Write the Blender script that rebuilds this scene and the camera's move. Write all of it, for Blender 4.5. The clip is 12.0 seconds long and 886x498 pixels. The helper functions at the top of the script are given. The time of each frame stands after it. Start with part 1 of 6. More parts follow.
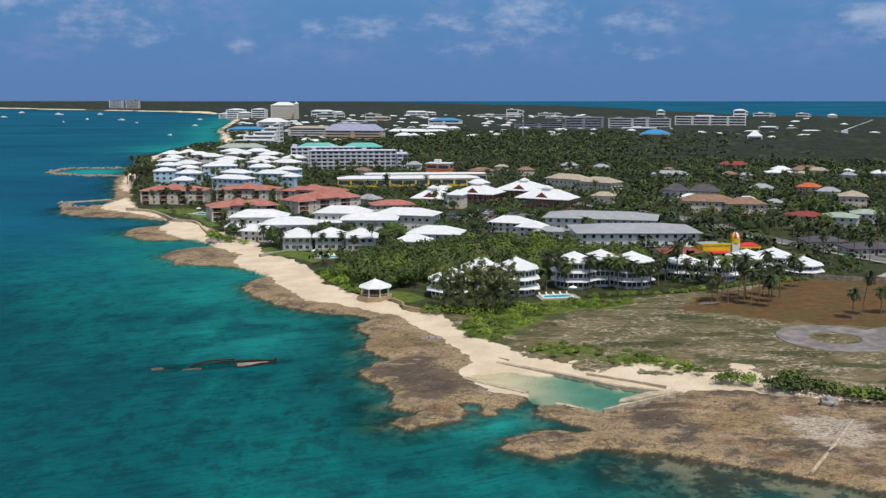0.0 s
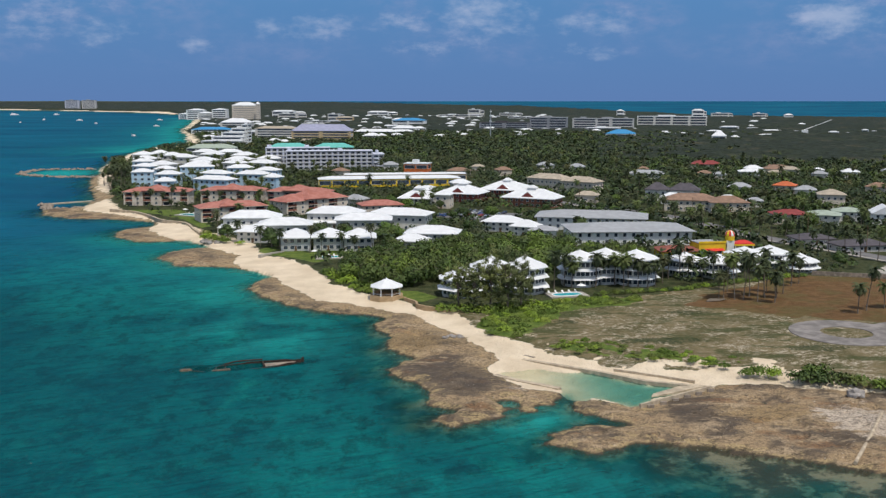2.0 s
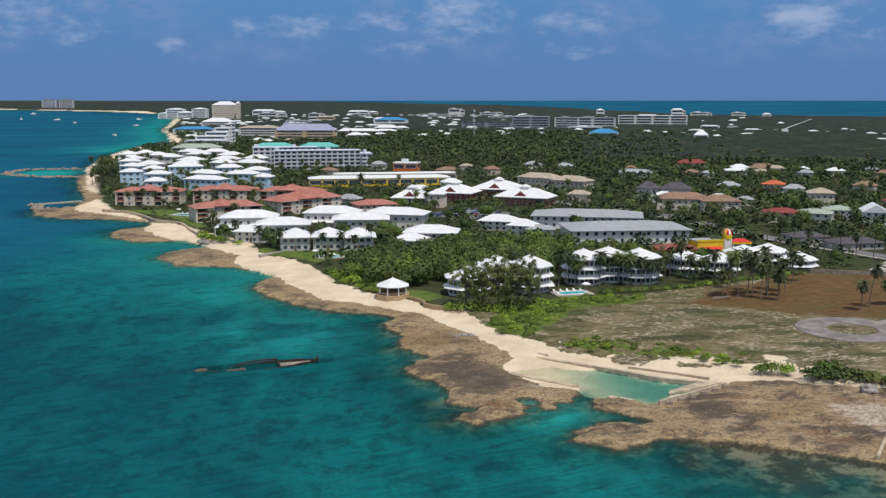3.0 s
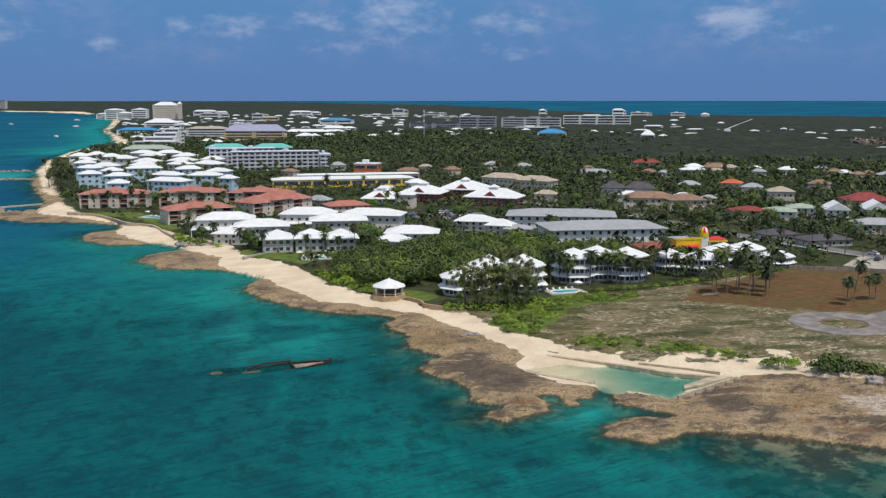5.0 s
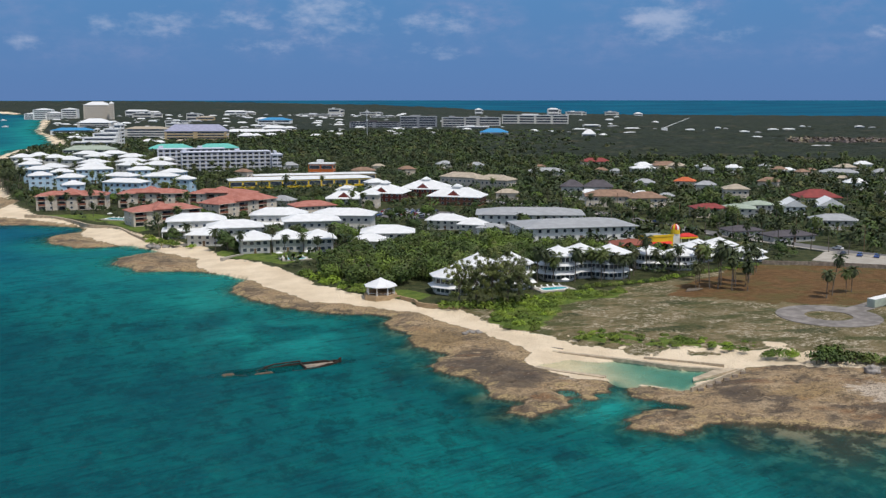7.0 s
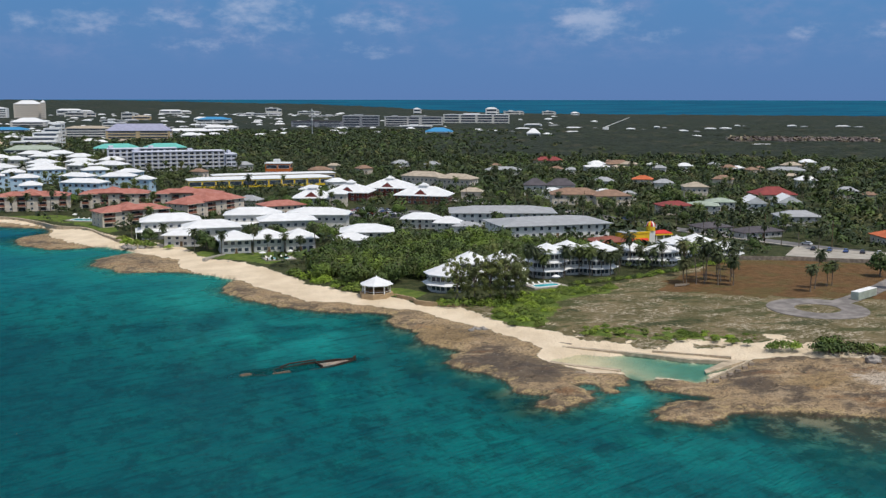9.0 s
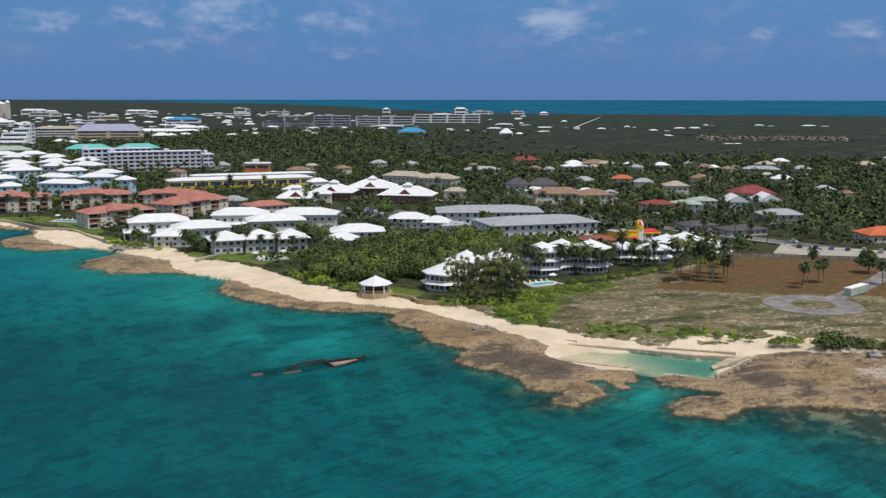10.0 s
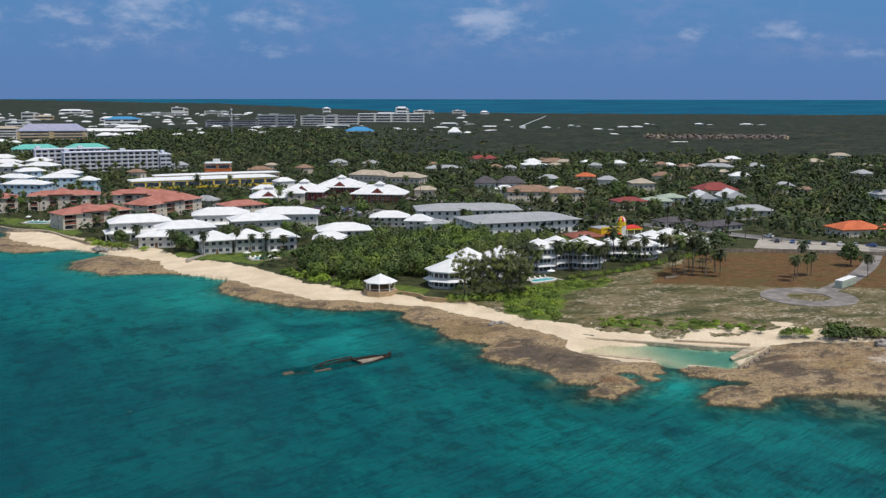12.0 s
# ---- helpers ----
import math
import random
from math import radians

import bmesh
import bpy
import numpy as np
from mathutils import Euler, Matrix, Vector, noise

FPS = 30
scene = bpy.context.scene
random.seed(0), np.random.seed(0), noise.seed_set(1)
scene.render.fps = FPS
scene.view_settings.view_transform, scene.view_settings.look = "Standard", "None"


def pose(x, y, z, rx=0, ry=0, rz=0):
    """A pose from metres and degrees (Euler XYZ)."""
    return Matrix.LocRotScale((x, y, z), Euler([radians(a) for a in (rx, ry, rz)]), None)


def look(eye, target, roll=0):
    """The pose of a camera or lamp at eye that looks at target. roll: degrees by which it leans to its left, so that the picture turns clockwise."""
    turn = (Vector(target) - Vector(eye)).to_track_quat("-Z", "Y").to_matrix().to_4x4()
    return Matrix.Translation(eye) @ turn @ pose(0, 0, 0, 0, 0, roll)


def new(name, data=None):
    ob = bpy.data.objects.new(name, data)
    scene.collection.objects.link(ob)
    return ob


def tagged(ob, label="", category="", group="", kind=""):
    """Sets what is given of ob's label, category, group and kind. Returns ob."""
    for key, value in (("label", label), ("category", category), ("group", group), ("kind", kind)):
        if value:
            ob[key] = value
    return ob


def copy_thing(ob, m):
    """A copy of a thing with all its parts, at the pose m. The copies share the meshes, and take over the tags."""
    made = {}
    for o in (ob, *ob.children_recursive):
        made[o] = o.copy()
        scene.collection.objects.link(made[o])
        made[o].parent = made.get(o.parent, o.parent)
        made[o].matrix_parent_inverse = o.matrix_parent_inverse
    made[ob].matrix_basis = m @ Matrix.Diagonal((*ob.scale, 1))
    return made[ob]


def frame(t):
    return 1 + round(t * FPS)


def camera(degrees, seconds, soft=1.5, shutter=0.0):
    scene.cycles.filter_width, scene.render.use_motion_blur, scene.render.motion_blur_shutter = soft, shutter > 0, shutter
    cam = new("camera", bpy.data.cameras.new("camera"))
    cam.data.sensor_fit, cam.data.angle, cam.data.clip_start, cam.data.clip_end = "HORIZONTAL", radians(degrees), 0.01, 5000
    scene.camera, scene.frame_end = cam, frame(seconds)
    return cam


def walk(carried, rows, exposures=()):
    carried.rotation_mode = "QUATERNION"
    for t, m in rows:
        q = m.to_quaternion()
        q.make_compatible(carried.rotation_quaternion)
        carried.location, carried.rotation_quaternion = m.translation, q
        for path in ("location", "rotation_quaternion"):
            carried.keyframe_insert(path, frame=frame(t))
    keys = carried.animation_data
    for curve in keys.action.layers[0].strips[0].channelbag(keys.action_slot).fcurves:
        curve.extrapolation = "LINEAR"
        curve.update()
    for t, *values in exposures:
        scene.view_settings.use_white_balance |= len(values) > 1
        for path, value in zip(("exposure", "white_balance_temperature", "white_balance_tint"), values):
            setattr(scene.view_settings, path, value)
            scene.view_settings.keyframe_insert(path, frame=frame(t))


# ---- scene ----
cam = camera(47.7, 12.0, soft=1.35)
PATH = [
    (0, (1.502, 0.334, 63.301), (1.499, 2.311, 63.002), 0.0),
    (0.5, (-2.552, -0.241, 63.323), (-2.533, 1.736, 63.024), 0.0),
    (1, (-6.692, -0.773, 63.367), (-6.651, 1.205, 63.068), 0.0),
    (1.5, (-10.864, -1.296, 63.414), (-10.802, 0.68, 63.116), 0.0),
    (2, (-15.157, -1.732, 63.455), (-15.075, 0.244, 63.156), 0.0),
    (2.5, (-19.521, -2.085, 63.498), (-19.418, -0.11, 63.198), -0.0),
    (4.5, (-37.175, -3.057, 63.925), (-36.965, -1.091, 63.625), -0.0),
    (5, (-41.7, -3.124, 64.003), (-41.454, -1.162, 63.703), -0.0),
    (5.5, (-46.295, -3.087, 64.071), (-46.015, -1.13, 63.771), -0.0),
    (6, (-50.925, -3.008, 64.126), (-50.612, -1.056, 63.825), -0.0),
    (6.5, (-55.623, -2.843, 64.159), (-55.277, -0.896, 63.858), 0.0),
    (7, (-60.422, -2.496, 64.175), (-60.042, -0.555, 63.874), 0.0),
    (9, (-79.942, -0.295, 64.073), (-79.433, 1.616, 63.771), 0.1),
    (9.5, (-85.004, 0.439, 64.033), (-84.463, 2.341, 63.731), 0.1),
    (10, (-90.125, 1.314, 63.982), (-89.552, 3.207, 63.68), 0.1),
    (10.5, (-95.328, 2.319, 63.92), (-94.725, 4.202, 63.618), 0.1),
    (11, (-100.673, 3.443, 63.849), (-100.038, 5.315, 63.546), 0.1),
    (11.5, (-106.148, 4.68, 63.789), (-105.482, 6.541, 63.486), 0.1),
    (12, (-111.673, 5.949, 63.734), (-110.978, 7.8, 63.431), 0.1),
]
walk(cam, [(t, look(eye, target, roll)) for t, eye, target, roll in PATH])

# ---- light ----
SUN_EL, SUN_AZ = 65.0, 150.0          # degrees; azimuth clockwise from +y
world = bpy.data.worlds.new("sky")
scene.world = world
world.use_nodes = True
wn, wl = world.node_tree.nodes, world.node_tree.links
wn.clear()


def wnode(kind, **props):
    n = wn.new(kind)
    for k, v in props.items():
        n.inputs[k].default_value = v
    return n


sky = wn.new("ShaderNodeTexSky")
sky.sky_type, sky.sun_disc = "NISHITA", False
sky.sun_elevation, sky.sun_rotation = radians(SUN_EL), radians(SUN_AZ)
sky.air_density, sky.dust_density, sky.ozone_density = 1.0, 0.3, 2.5
tint = wn.new("ShaderNodeMix")
tint.data_type, tint.blend_type = "RGBA", "MULTIPLY"
tint.inputs[0].default_value = 1.0
tint.inputs[7].default_value = (2.9, 2.1, 1.5, 1)
wl.new(sky.outputs[0], tint.inputs[6])
coord = wn.new("ShaderNodeTexCoord")
sep = wn.new("ShaderNodeSeparateXYZ")
wl.new(coord.outputs["Generated"], sep.inputs[0])


def wramp(source, lo, hi, smooth=True):
    r = wn.new("ShaderNodeMapRange")
    r.interpolation_type = "SMOOTHSTEP" if smooth else "LINEAR"
    r.inputs[1].default_value, r.inputs[2].default_value = lo, hi
    wl.new(source, r.inputs[0])
    return r.outputs[0]


def wmul(a, b):
    m = wn.new("ShaderNodeMath")
    m.operation = "MULTIPLY"
    for i, s in enumerate((a, b)):
        if isinstance(s, float):
            m.inputs[i].default_value = s
        else:
            wl.new(s, m.inputs[i])
    return m.outputs[0]


# deep blue toward the horizon, in place of the Nishita sky's pale band
deep = wn.new("ShaderNodeMix")
deep.data_type = "RGBA"
wl.new(wramp(sep.outputs[2], 0.08, 0.5), deep.inputs[0])
low = wn.new("ShaderNodeMix")
low.data_type = "RGBA"
wl.new(wramp(sep.outputs[2], 0.0, 0.11, False), low.inputs[0])
low.inputs[6].default_value, low.inputs[7].default_value = (1.10, 2.12, 4.45, 1), (0.95, 2.5, 5.0, 1)
wl.new(low.outputs[2], deep.inputs[6])
wl.new(tint.outputs[2], deep.inputs[7])
# broken fair-weather cloud: (bearing, height, width, depth) of each bank in degrees, and how dense it is
CLOUDS = [(4.4, 4.6, 2.0, 1.0, 0.85), (23.2, 4.1, 1.5, 0.65, 1.15), (-4.4, 3.8, 1.5, 0.5, 0.8), (-7.4, 3.7, 0.9, 0.35, 0.75), (0.2, 4.1, 1.5, 0.4, 0.7), (1.5, 2.75, 1.7, 0.3, 0.6), (11.3, 4.1, 1.2, 0.5, 0.8), (9.3, 4.0, 0.9, 0.4, 0.7), (10.2, 2.5, 1.9, 0.4, 0.5), (-16.2, 3.5, 1.5, 0.6, 0.65), (-19.4, 3.7, 1.2, 0.6, 0.7), (-23.5, 5.1, 2.4, 0.7, 0.7), (-11.3, 2.8, 1.2, 0.35, 0.55), (-18.0, 4.9, 2.2, 0.6, 0.5), (39.0, 3.3, 1.3, 0.4, 0.75), (34.6, 3.4, 0.8, 0.35, 0.65), (43.1, 2.2, 0.9, 0.4, 0.6), (26.8, 3.4, 1.1, 0.35, 0.55)]


def wmath(op, a, b=0.0):
    m = wn.new("ShaderNodeMath")
    m.operation = op
    for i, s in enumerate((a, b)):
        if isinstance(s, float):
            m.inputs[i].default_value = s
        else:
            wl.new(s, m.inputs[i])
    return m.outputs[0]


bearing = wmath("MULTIPLY", wmath("ARCTAN2", sep.outputs[0], sep.outputs[1]), 180 / math.pi)
angle = wn.new("ShaderNodeCombineXYZ")
wl.new(bearing, angle.inputs[0])
wl.new(wmath("MULTIPLY", sep.outputs[2], 180 / math.pi), angle.inputs[1])
bank = None
for az, el, wide, deep_, dense in CLOUDS:
    off = wn.new("ShaderNodeVectorMath")
    off.operation = "SUBTRACT"
    wl.new(angle.outputs[0], off.inputs[0])
    off.inputs[1].default_value = (az, el, 0)
    unit = wn.new("ShaderNodeVectorMath")
    unit.operation = "MULTIPLY"
    wl.new(off.outputs[0], unit.inputs[0])
    unit.inputs[1].default_value = (0.62 / wide, 0.62 / deep_, 0)
    far_off = wn.new("ShaderNodeVectorMath")
    far_off.operation = "DOT_PRODUCT"
    wl.new(unit.outputs[0], far_off.inputs[0])
    wl.new(unit.outputs[0], far_off.inputs[1])
    one = wmath("MULTIPLY", wmath("EXPONENT", wmath("MULTIPLY", far_off.outputs["Value"], -1.0)), dense)
    bank = one if bank is None else wmath("MAXIMUM", bank, one)
stretch = wn.new("ShaderNodeMapping")
stretch.inputs["Scale"].default_value = (0.75, 1.5, 1.0)
wl.new(angle.outputs[0], stretch.inputs[0])
puff = wnode("ShaderNodeTexNoise", Scale=1.0, Detail=8.0, Roughness=0.6)
wl.new(stretch.outputs[0], puff.inputs["Vector"])
broad = wnode("ShaderNodeTexNoise", Scale=0.22, Detail=5.0)
wl.new(stretch.outputs[0], broad.inputs["Vector"])
ragged_bank = wmath("ADD", bank, wmath("MULTIPLY", wmath("SUBTRACT", puff.outputs[0], 0.5), 2.1))
cloud = wmul(wramp(ragged_bank, 0.25, 1.45), wramp(bank, 0.0, 0.35))
# thin violet veil between the banks
veil = wmul(wmul(wramp(broad.outputs[0], 0.40, 0.66), wramp(puff.outputs[0], 0.30, 0.75)), wmul(wramp(sep.outputs[2], 0.018, 0.05), 0.42))
cloud = wmul(cloud, 0.52)
hazed = wn.new("ShaderNodeMix")
hazed.data_type = "RGBA"
wl.new(veil, hazed.inputs[0])
wl.new(deep.outputs[2], hazed.inputs[6])
hazed.inputs[7].default_value = (2.7, 3.2, 5.4, 1)
cover = wn.new("ShaderNodeMix")
cover.data_type = "RGBA"
wl.new(cloud, cover.inputs[0])
wl.new(hazed.outputs[2], cover.inputs[6])
cover.inputs[7].default_value = (5.2, 5.8, 7.4, 1)
air = wnode("ShaderNodeBackground", Strength=0.1)
wl.new(cover.outputs[2], air.inputs[0])
wout = wn.new("ShaderNodeOutputWorld")
wl.new(air.outputs[0], wout.inputs[0])

sun = new("sun", bpy.data.lights.new("sun", "SUN"))
sun.data.energy, sun.data.angle, sun.data.color = 3.05, radians(0.5), (1.0, 0.95, 0.87)
sun.matrix_world = look((0, 0, 0), (-math.sin(radians(SUN_AZ)) * math.cos(radians(SUN_EL)), -math.cos(radians(SUN_AZ)) * math.cos(radians(SUN_EL)), -math.sin(radians(SUN_EL))))
scene.view_settings.exposure = 0.0

# ---- materials ----
MATS = {}


class Nodes:
    """A node material under construction."""

    def __init__(self, name, rough=0.8, metal=0.0, spec=0.3):
        self.mat = bpy.data.materials.new(name)
        self.mat.use_nodes = True
        self.t = self.mat.node_tree
        self.b = self.t.nodes["Principled BSDF"]
        self.b.inputs["Roughness"].default_value = rough
        self.b.inputs["Metallic"].default_value = metal
        self.b.inputs["Specular IOR Level"].default_value = spec
        self.pos = self.t.nodes.new("ShaderNodeNewGeometry")

    def put(self, socket, value):
        if isinstance(value, bpy.types.NodeSocket):
            self.t.links.new(value, socket)
        elif isinstance(value, tuple) and len(value) == 3 and socket.type == "RGBA":
            socket.default_value = (*value, 1)
        else:
            socket.default_value = value

    def noise(self, size, detail=4.0, rough=0.55, stretch=None, vector=None):
        n = self.t.nodes.new("ShaderNodeTexNoise")
        n.inputs["Scale"].default_value = 1.0 / size
        n.inputs["Detail"].default_value = detail
        n.inputs["Roughness"].default_value = rough
        v = vector or self.pos.outputs["Position"]
        if stretch:
            m = self.t.nodes.new("ShaderNodeMapping")
            m.inputs["Rotation"].default_value = (0, 0, radians(stretch[1]))
            m.inputs["Scale"].default_value = stretch[0]
            self.put(m.inputs[0], v)
            v = m.outputs[0]
        self.put(n.inputs["Vector"], v)
        return n.outputs[0]

    def ramp(self, source, lo, hi, a=0.0, b=1.0):
        r = self.t.nodes.new("ShaderNodeMapRange")
        r.interpolation_type = "SMOOTHSTEP"
        for i, v in enumerate((source, lo, hi, a, b)):
            self.put(r.inputs[i], v)
        return r.outputs[0]

    def mix(self, fac, a, b, blend="MIX"):
        m = self.t.nodes.new("ShaderNodeMix")
        m.data_type, m.blend_type = "RGBA", blend
        self.put(m.inputs[0], fac)
        self.put(m.inputs[6], a)
        self.put(m.inputs[7], b)
        return m.outputs[2]

    def math(self, op, a, b=0.0):
        m = self.t.nodes.new("ShaderNodeMath")
        m.operation = op
        self.put(m.inputs[0], a)
        self.put(m.inputs[1], b)
        return m.outputs[0]

    def attr(self, name):
        a = self.t.nodes.new("ShaderNodeAttribute")
        a.attribute_name = name
        return a

    def bump(self, height, strength, distance):
        b = self.t.nodes.new("ShaderNodeBump")
        b.inputs["Strength"].default_value = strength
        b.inputs["Distance"].default_value = distance
        self.put(b.inputs["Height"], height)
        self.put(self.b.inputs["Normal"], b.outputs[0])

    def done(self, colour):
        self.put(self.b.inputs["Base Color"], colour)
        return self.mat


def shade(c, k):
    return tuple(min(1.0, v * k) for v in c)


def plain(name, colour, rough=0.75, metal=0.0, wear=0.25, size=2.5, vary=0.12, bump=0.15, spec=0.3):
    """Paint, render, concrete, tile: broad staining, fine grain, and a tone of its own for each piece."""
    n = Nodes(name, rough, metal, spec)
    c = n.mix(n.ramp(n.noise(size), 0.35, 0.7), shade(colour, 1 - wear), shade(colour, 1.06))
    c = n.mix(n.ramp(n.noise(size * 0.12, 3.0), 0.3, 0.75, 0.0, wear), c, shade(colour, 0.75))
    info = n.t.nodes.new("ShaderNodeObjectInfo")
    c = n.mix(n.ramp(info.outputs["Random"], 0.0, 1.0, 0.0, vary), c, shade(colour, 0.72))
    n.bump(n.noise(size * 0.1, 3.0), bump, 0.05)
    return n.done(c)


white_roof = plain("white_roof", (0.71, 0.72, 0.72), 0.55, wear=0.07, vary=0.10)
grey_roof = plain("grey_roof", (0.36, 0.37, 0.38), 0.6, wear=0.15)
dark_roof = plain("dark_roof", (0.10, 0.09, 0.10), 0.8, wear=0.3)
brown_roof = plain("brown_roof", (0.30, 0.19, 0.13), 0.8, wear=0.3)
tan_roof = plain("tan_roof", (0.46, 0.39, 0.30), 0.8, wear=0.25)
teal_roof = plain("teal_roof", (0.14, 0.48, 0.42), 0.6, wear=0.15)
mauve_roof = plain("mauve_roof", (0.34, 0.35, 0.47), 0.6, wear=0.2)
blue_roof = plain("blue_roof", (0.05, 0.27, 0.52), 0.6, wear=0.2)
oxide_roof = plain("oxide_roof", (0.27, 0.090, 0.062), 0.8, wear=0.2)
orange_roof = plain("orange_roof", (0.58, 0.15, 0.06), 0.8, wear=0.25)
crimson_roof = plain("crimson_roof", (0.27, 0.055, 0.05), 0.7, wear=0.25)
sage_roof = plain("sage_roof", (0.36, 0.42, 0.34), 0.7, wear=0.2)
cream_wall = plain("cream_wall", (0.68, 0.60, 0.50), 0.85, wear=0.18)
pale_wall = plain("pale_wall", (0.68, 0.66, 0.61), 0.85, wear=0.15)
white_wall = plain("white_wall", (0.80, 0.80, 0.78), 0.8, wear=0.12)
sky_wall = plain("sky_wall", (0.46, 0.63, 0.76), 0.85, wear=0.12)
slate_wall = plain("slate_wall", (0.56, 0.55, 0.53), 0.8, wear=0.12)
lilac_wall = plain("lilac_wall", (0.60, 0.62, 0.70), 0.8, wear=0.1)
maroon_wall = plain("maroon_wall", (0.24, 0.06, 0.05), 0.85, wear=0.25)
office_wall = plain("office_wall", (0.27, 0.28, 0.31), 0.7, wear=0.15)
brick_wall = plain("brick_wall", (0.30, 0.12, 0.08), 0.85, wear=0.25)
yellow_wall = plain("yellow_wall", (0.80, 0.55, 0.03), 0.7, wear=0.12)
ochre_wall = plain("ochre_wall", (0.56, 0.42, 0.24), 0.85, wear=0.18)
orange_wall = plain("orange_wall", (0.62, 0.16, 0.04), 0.8, wear=0.15)
red_paint = plain("red_paint", (0.60, 0.04, 0.03), 0.5, wear=0.12)
concrete = plain("concrete", (0.56, 0.46, 0.33), 0.9, wear=0.4, size=1.6, bump=0.4)
old_concrete = plain("old_concrete", (0.34, 0.28, 0.22), 0.9, wear=0.5, size=1.2, bump=0.5)
buff_stone = plain("buff_stone", (0.46, 0.33, 0.19), 0.9, wear=0.3, size=1.2)
asphalt = plain("asphalt", (0.17, 0.165, 0.165), 0.9, wear=0.3, size=6.0, vary=0.0)
old_asphalt = plain("old_asphalt", (0.27, 0.245, 0.225), 0.9, wear=0.5, size=3.5, vary=0.0)
paving = plain("paving", (0.42, 0.385, 0.33), 0.9, wear=0.25, size=4.0)
steel = plain("steel", (0.55, 0.55, 0.54), 0.45, 0.6, wear=0.25)
rust = plain("rust", (0.055, 0.036, 0.026), 0.9, wear=0.5, size=0.8, bump=0.6)
wood = plain("wood", (0.22, 0.14, 0.08), 0.85, wear=0.35)
bark = plain("bark", (0.22, 0.18, 0.14), 0.95, wear=0.4, size=0.6, bump=0.6)
container_paint = plain("container_paint", (0.50, 0.56, 0.47), 0.6, wear=0.25)
rubber = plain("rubber", (0.03, 0.03, 0.03), 0.9)
crust = plain("crust", (0.17, 0.125, 0.085), 0.95, wear=0.5, size=0.6, bump=0.7)
boulder_stone = plain("boulder_stone", (0.36, 0.33, 0.30), 0.95, wear=0.4, size=0.9, bump=0.7)
car_white = plain("car_white", (0.75, 0.75, 0.75), 0.25, wear=0.05, spec=0.5)
car_dark = plain("car_dark", (0.05, 0.05, 0.07), 0.25, wear=0.1, spec=0.5)
car_blue = plain("car_blue", (0.07, 0.13, 0.35), 0.25, wear=0.1, spec=0.5)
car_red = plain("car_red", (0.38, 0.04, 0.04), 0.25, wear=0.1, spec=0.5)
car_silver = plain("car_silver", (0.42, 0.43, 0.44), 0.3, 0.5, wear=0.1, spec=0.5)


def tiled_roof():
    n = Nodes("terracotta_roof", 0.85)
    c = n.mix(n.ramp(n.noise(3.5), 0.3, 0.7), (0.33, 0.125, 0.093), (0.44, 0.195, 0.155))
    c = n.mix(n.ramp(n.noise(0.5, 3.0), 0.35, 0.75, 0.0, 0.5), c, (0.30, 0.10, 0.07))
    n.bump(n.noise(0.35, 2.0), 0.5, 0.08)
    return n.done(c)


red_tile = tiled_roof()


def window_glass():
    n = Nodes("window_glass", 0.08, 0.0, 0.6)
    return n.done(n.mix(n.ramp(n.noise(1.5), 0.35, 0.65), (0.025, 0.035, 0.05), (0.07, 0.09, 0.12)))


glass = window_glass()


def leaf_material(name, dark, light, warm=0.5, vary=0.25):
    """Foliage: a hue for each tree, sunlit and older leaves mixed, brown and yellow trees here and there."""
    n = Nodes(name, 0.6, 0.0, 0.25)
    info = n.t.nodes.new("ShaderNodeObjectInfo")
    tone = n.math("FRACT", n.math("ADD", n.attr("tone").outputs["Fac"], info.outputs["Random"]))
    c = n.mix(n.ramp(n.noise(9.0, 3.0), 0.32, 0.68), dark, light)
    c = n.mix(n.ramp(tone, 0.0, 0.45, 0.75, 0.0), c, shade(dark, 0.9))
    c = n.mix(n.ramp(tone, 0.66, 0.86, 0.0, 0.75), c, (light[0] * 1.6, light[1] * 1.7, light[2] * 1.0))
    c = n.mix(n.ramp(tone, 0.955, 0.985, 0.0, warm), c, (0.17, 0.115, 0.055))
    c = n.mix(n.ramp(n.noise(60.0, 3.0), 0.38, 0.62, 0.0, 0.45), c, shade(dark, 1.05))
    c = n.mix(n.ramp(n.pos.outputs["Random Per Island"], 0.0, 1.0, 0.0, vary), c, shade(light, 1.15))
    c = n.mix(n.ramp(n.noise(16.0, 3.0), 0.50, 0.68, 0.0, warm * 0.8), c, (0.115, 0.100, 0.040))
    return n.done(c)


leaf = leaf_material("leaf", (0.032, 0.060, 0.016), (0.085, 0.13, 0.03))
scrub_leaf = leaf_material("scrub_leaf", (0.070, 0.120, 0.018), (0.180, 0.245, 0.036))
thicket_leaf = leaf_material("thicket_leaf", (0.038, 0.068, 0.016), (0.108, 0.150, 0.034), 0.4)
needle = leaf_material("needle", (0.080, 0.100, 0.036), (0.165, 0.185, 0.070), 0.3)
frond_leaf = leaf_material("frond_leaf", (0.032, 0.047, 0.018), (0.082, 0.102, 0.040))
forest_leaf = leaf_material("forest_leaf", (0.016, 0.030, 0.012), (0.052, 0.077, 0.022))


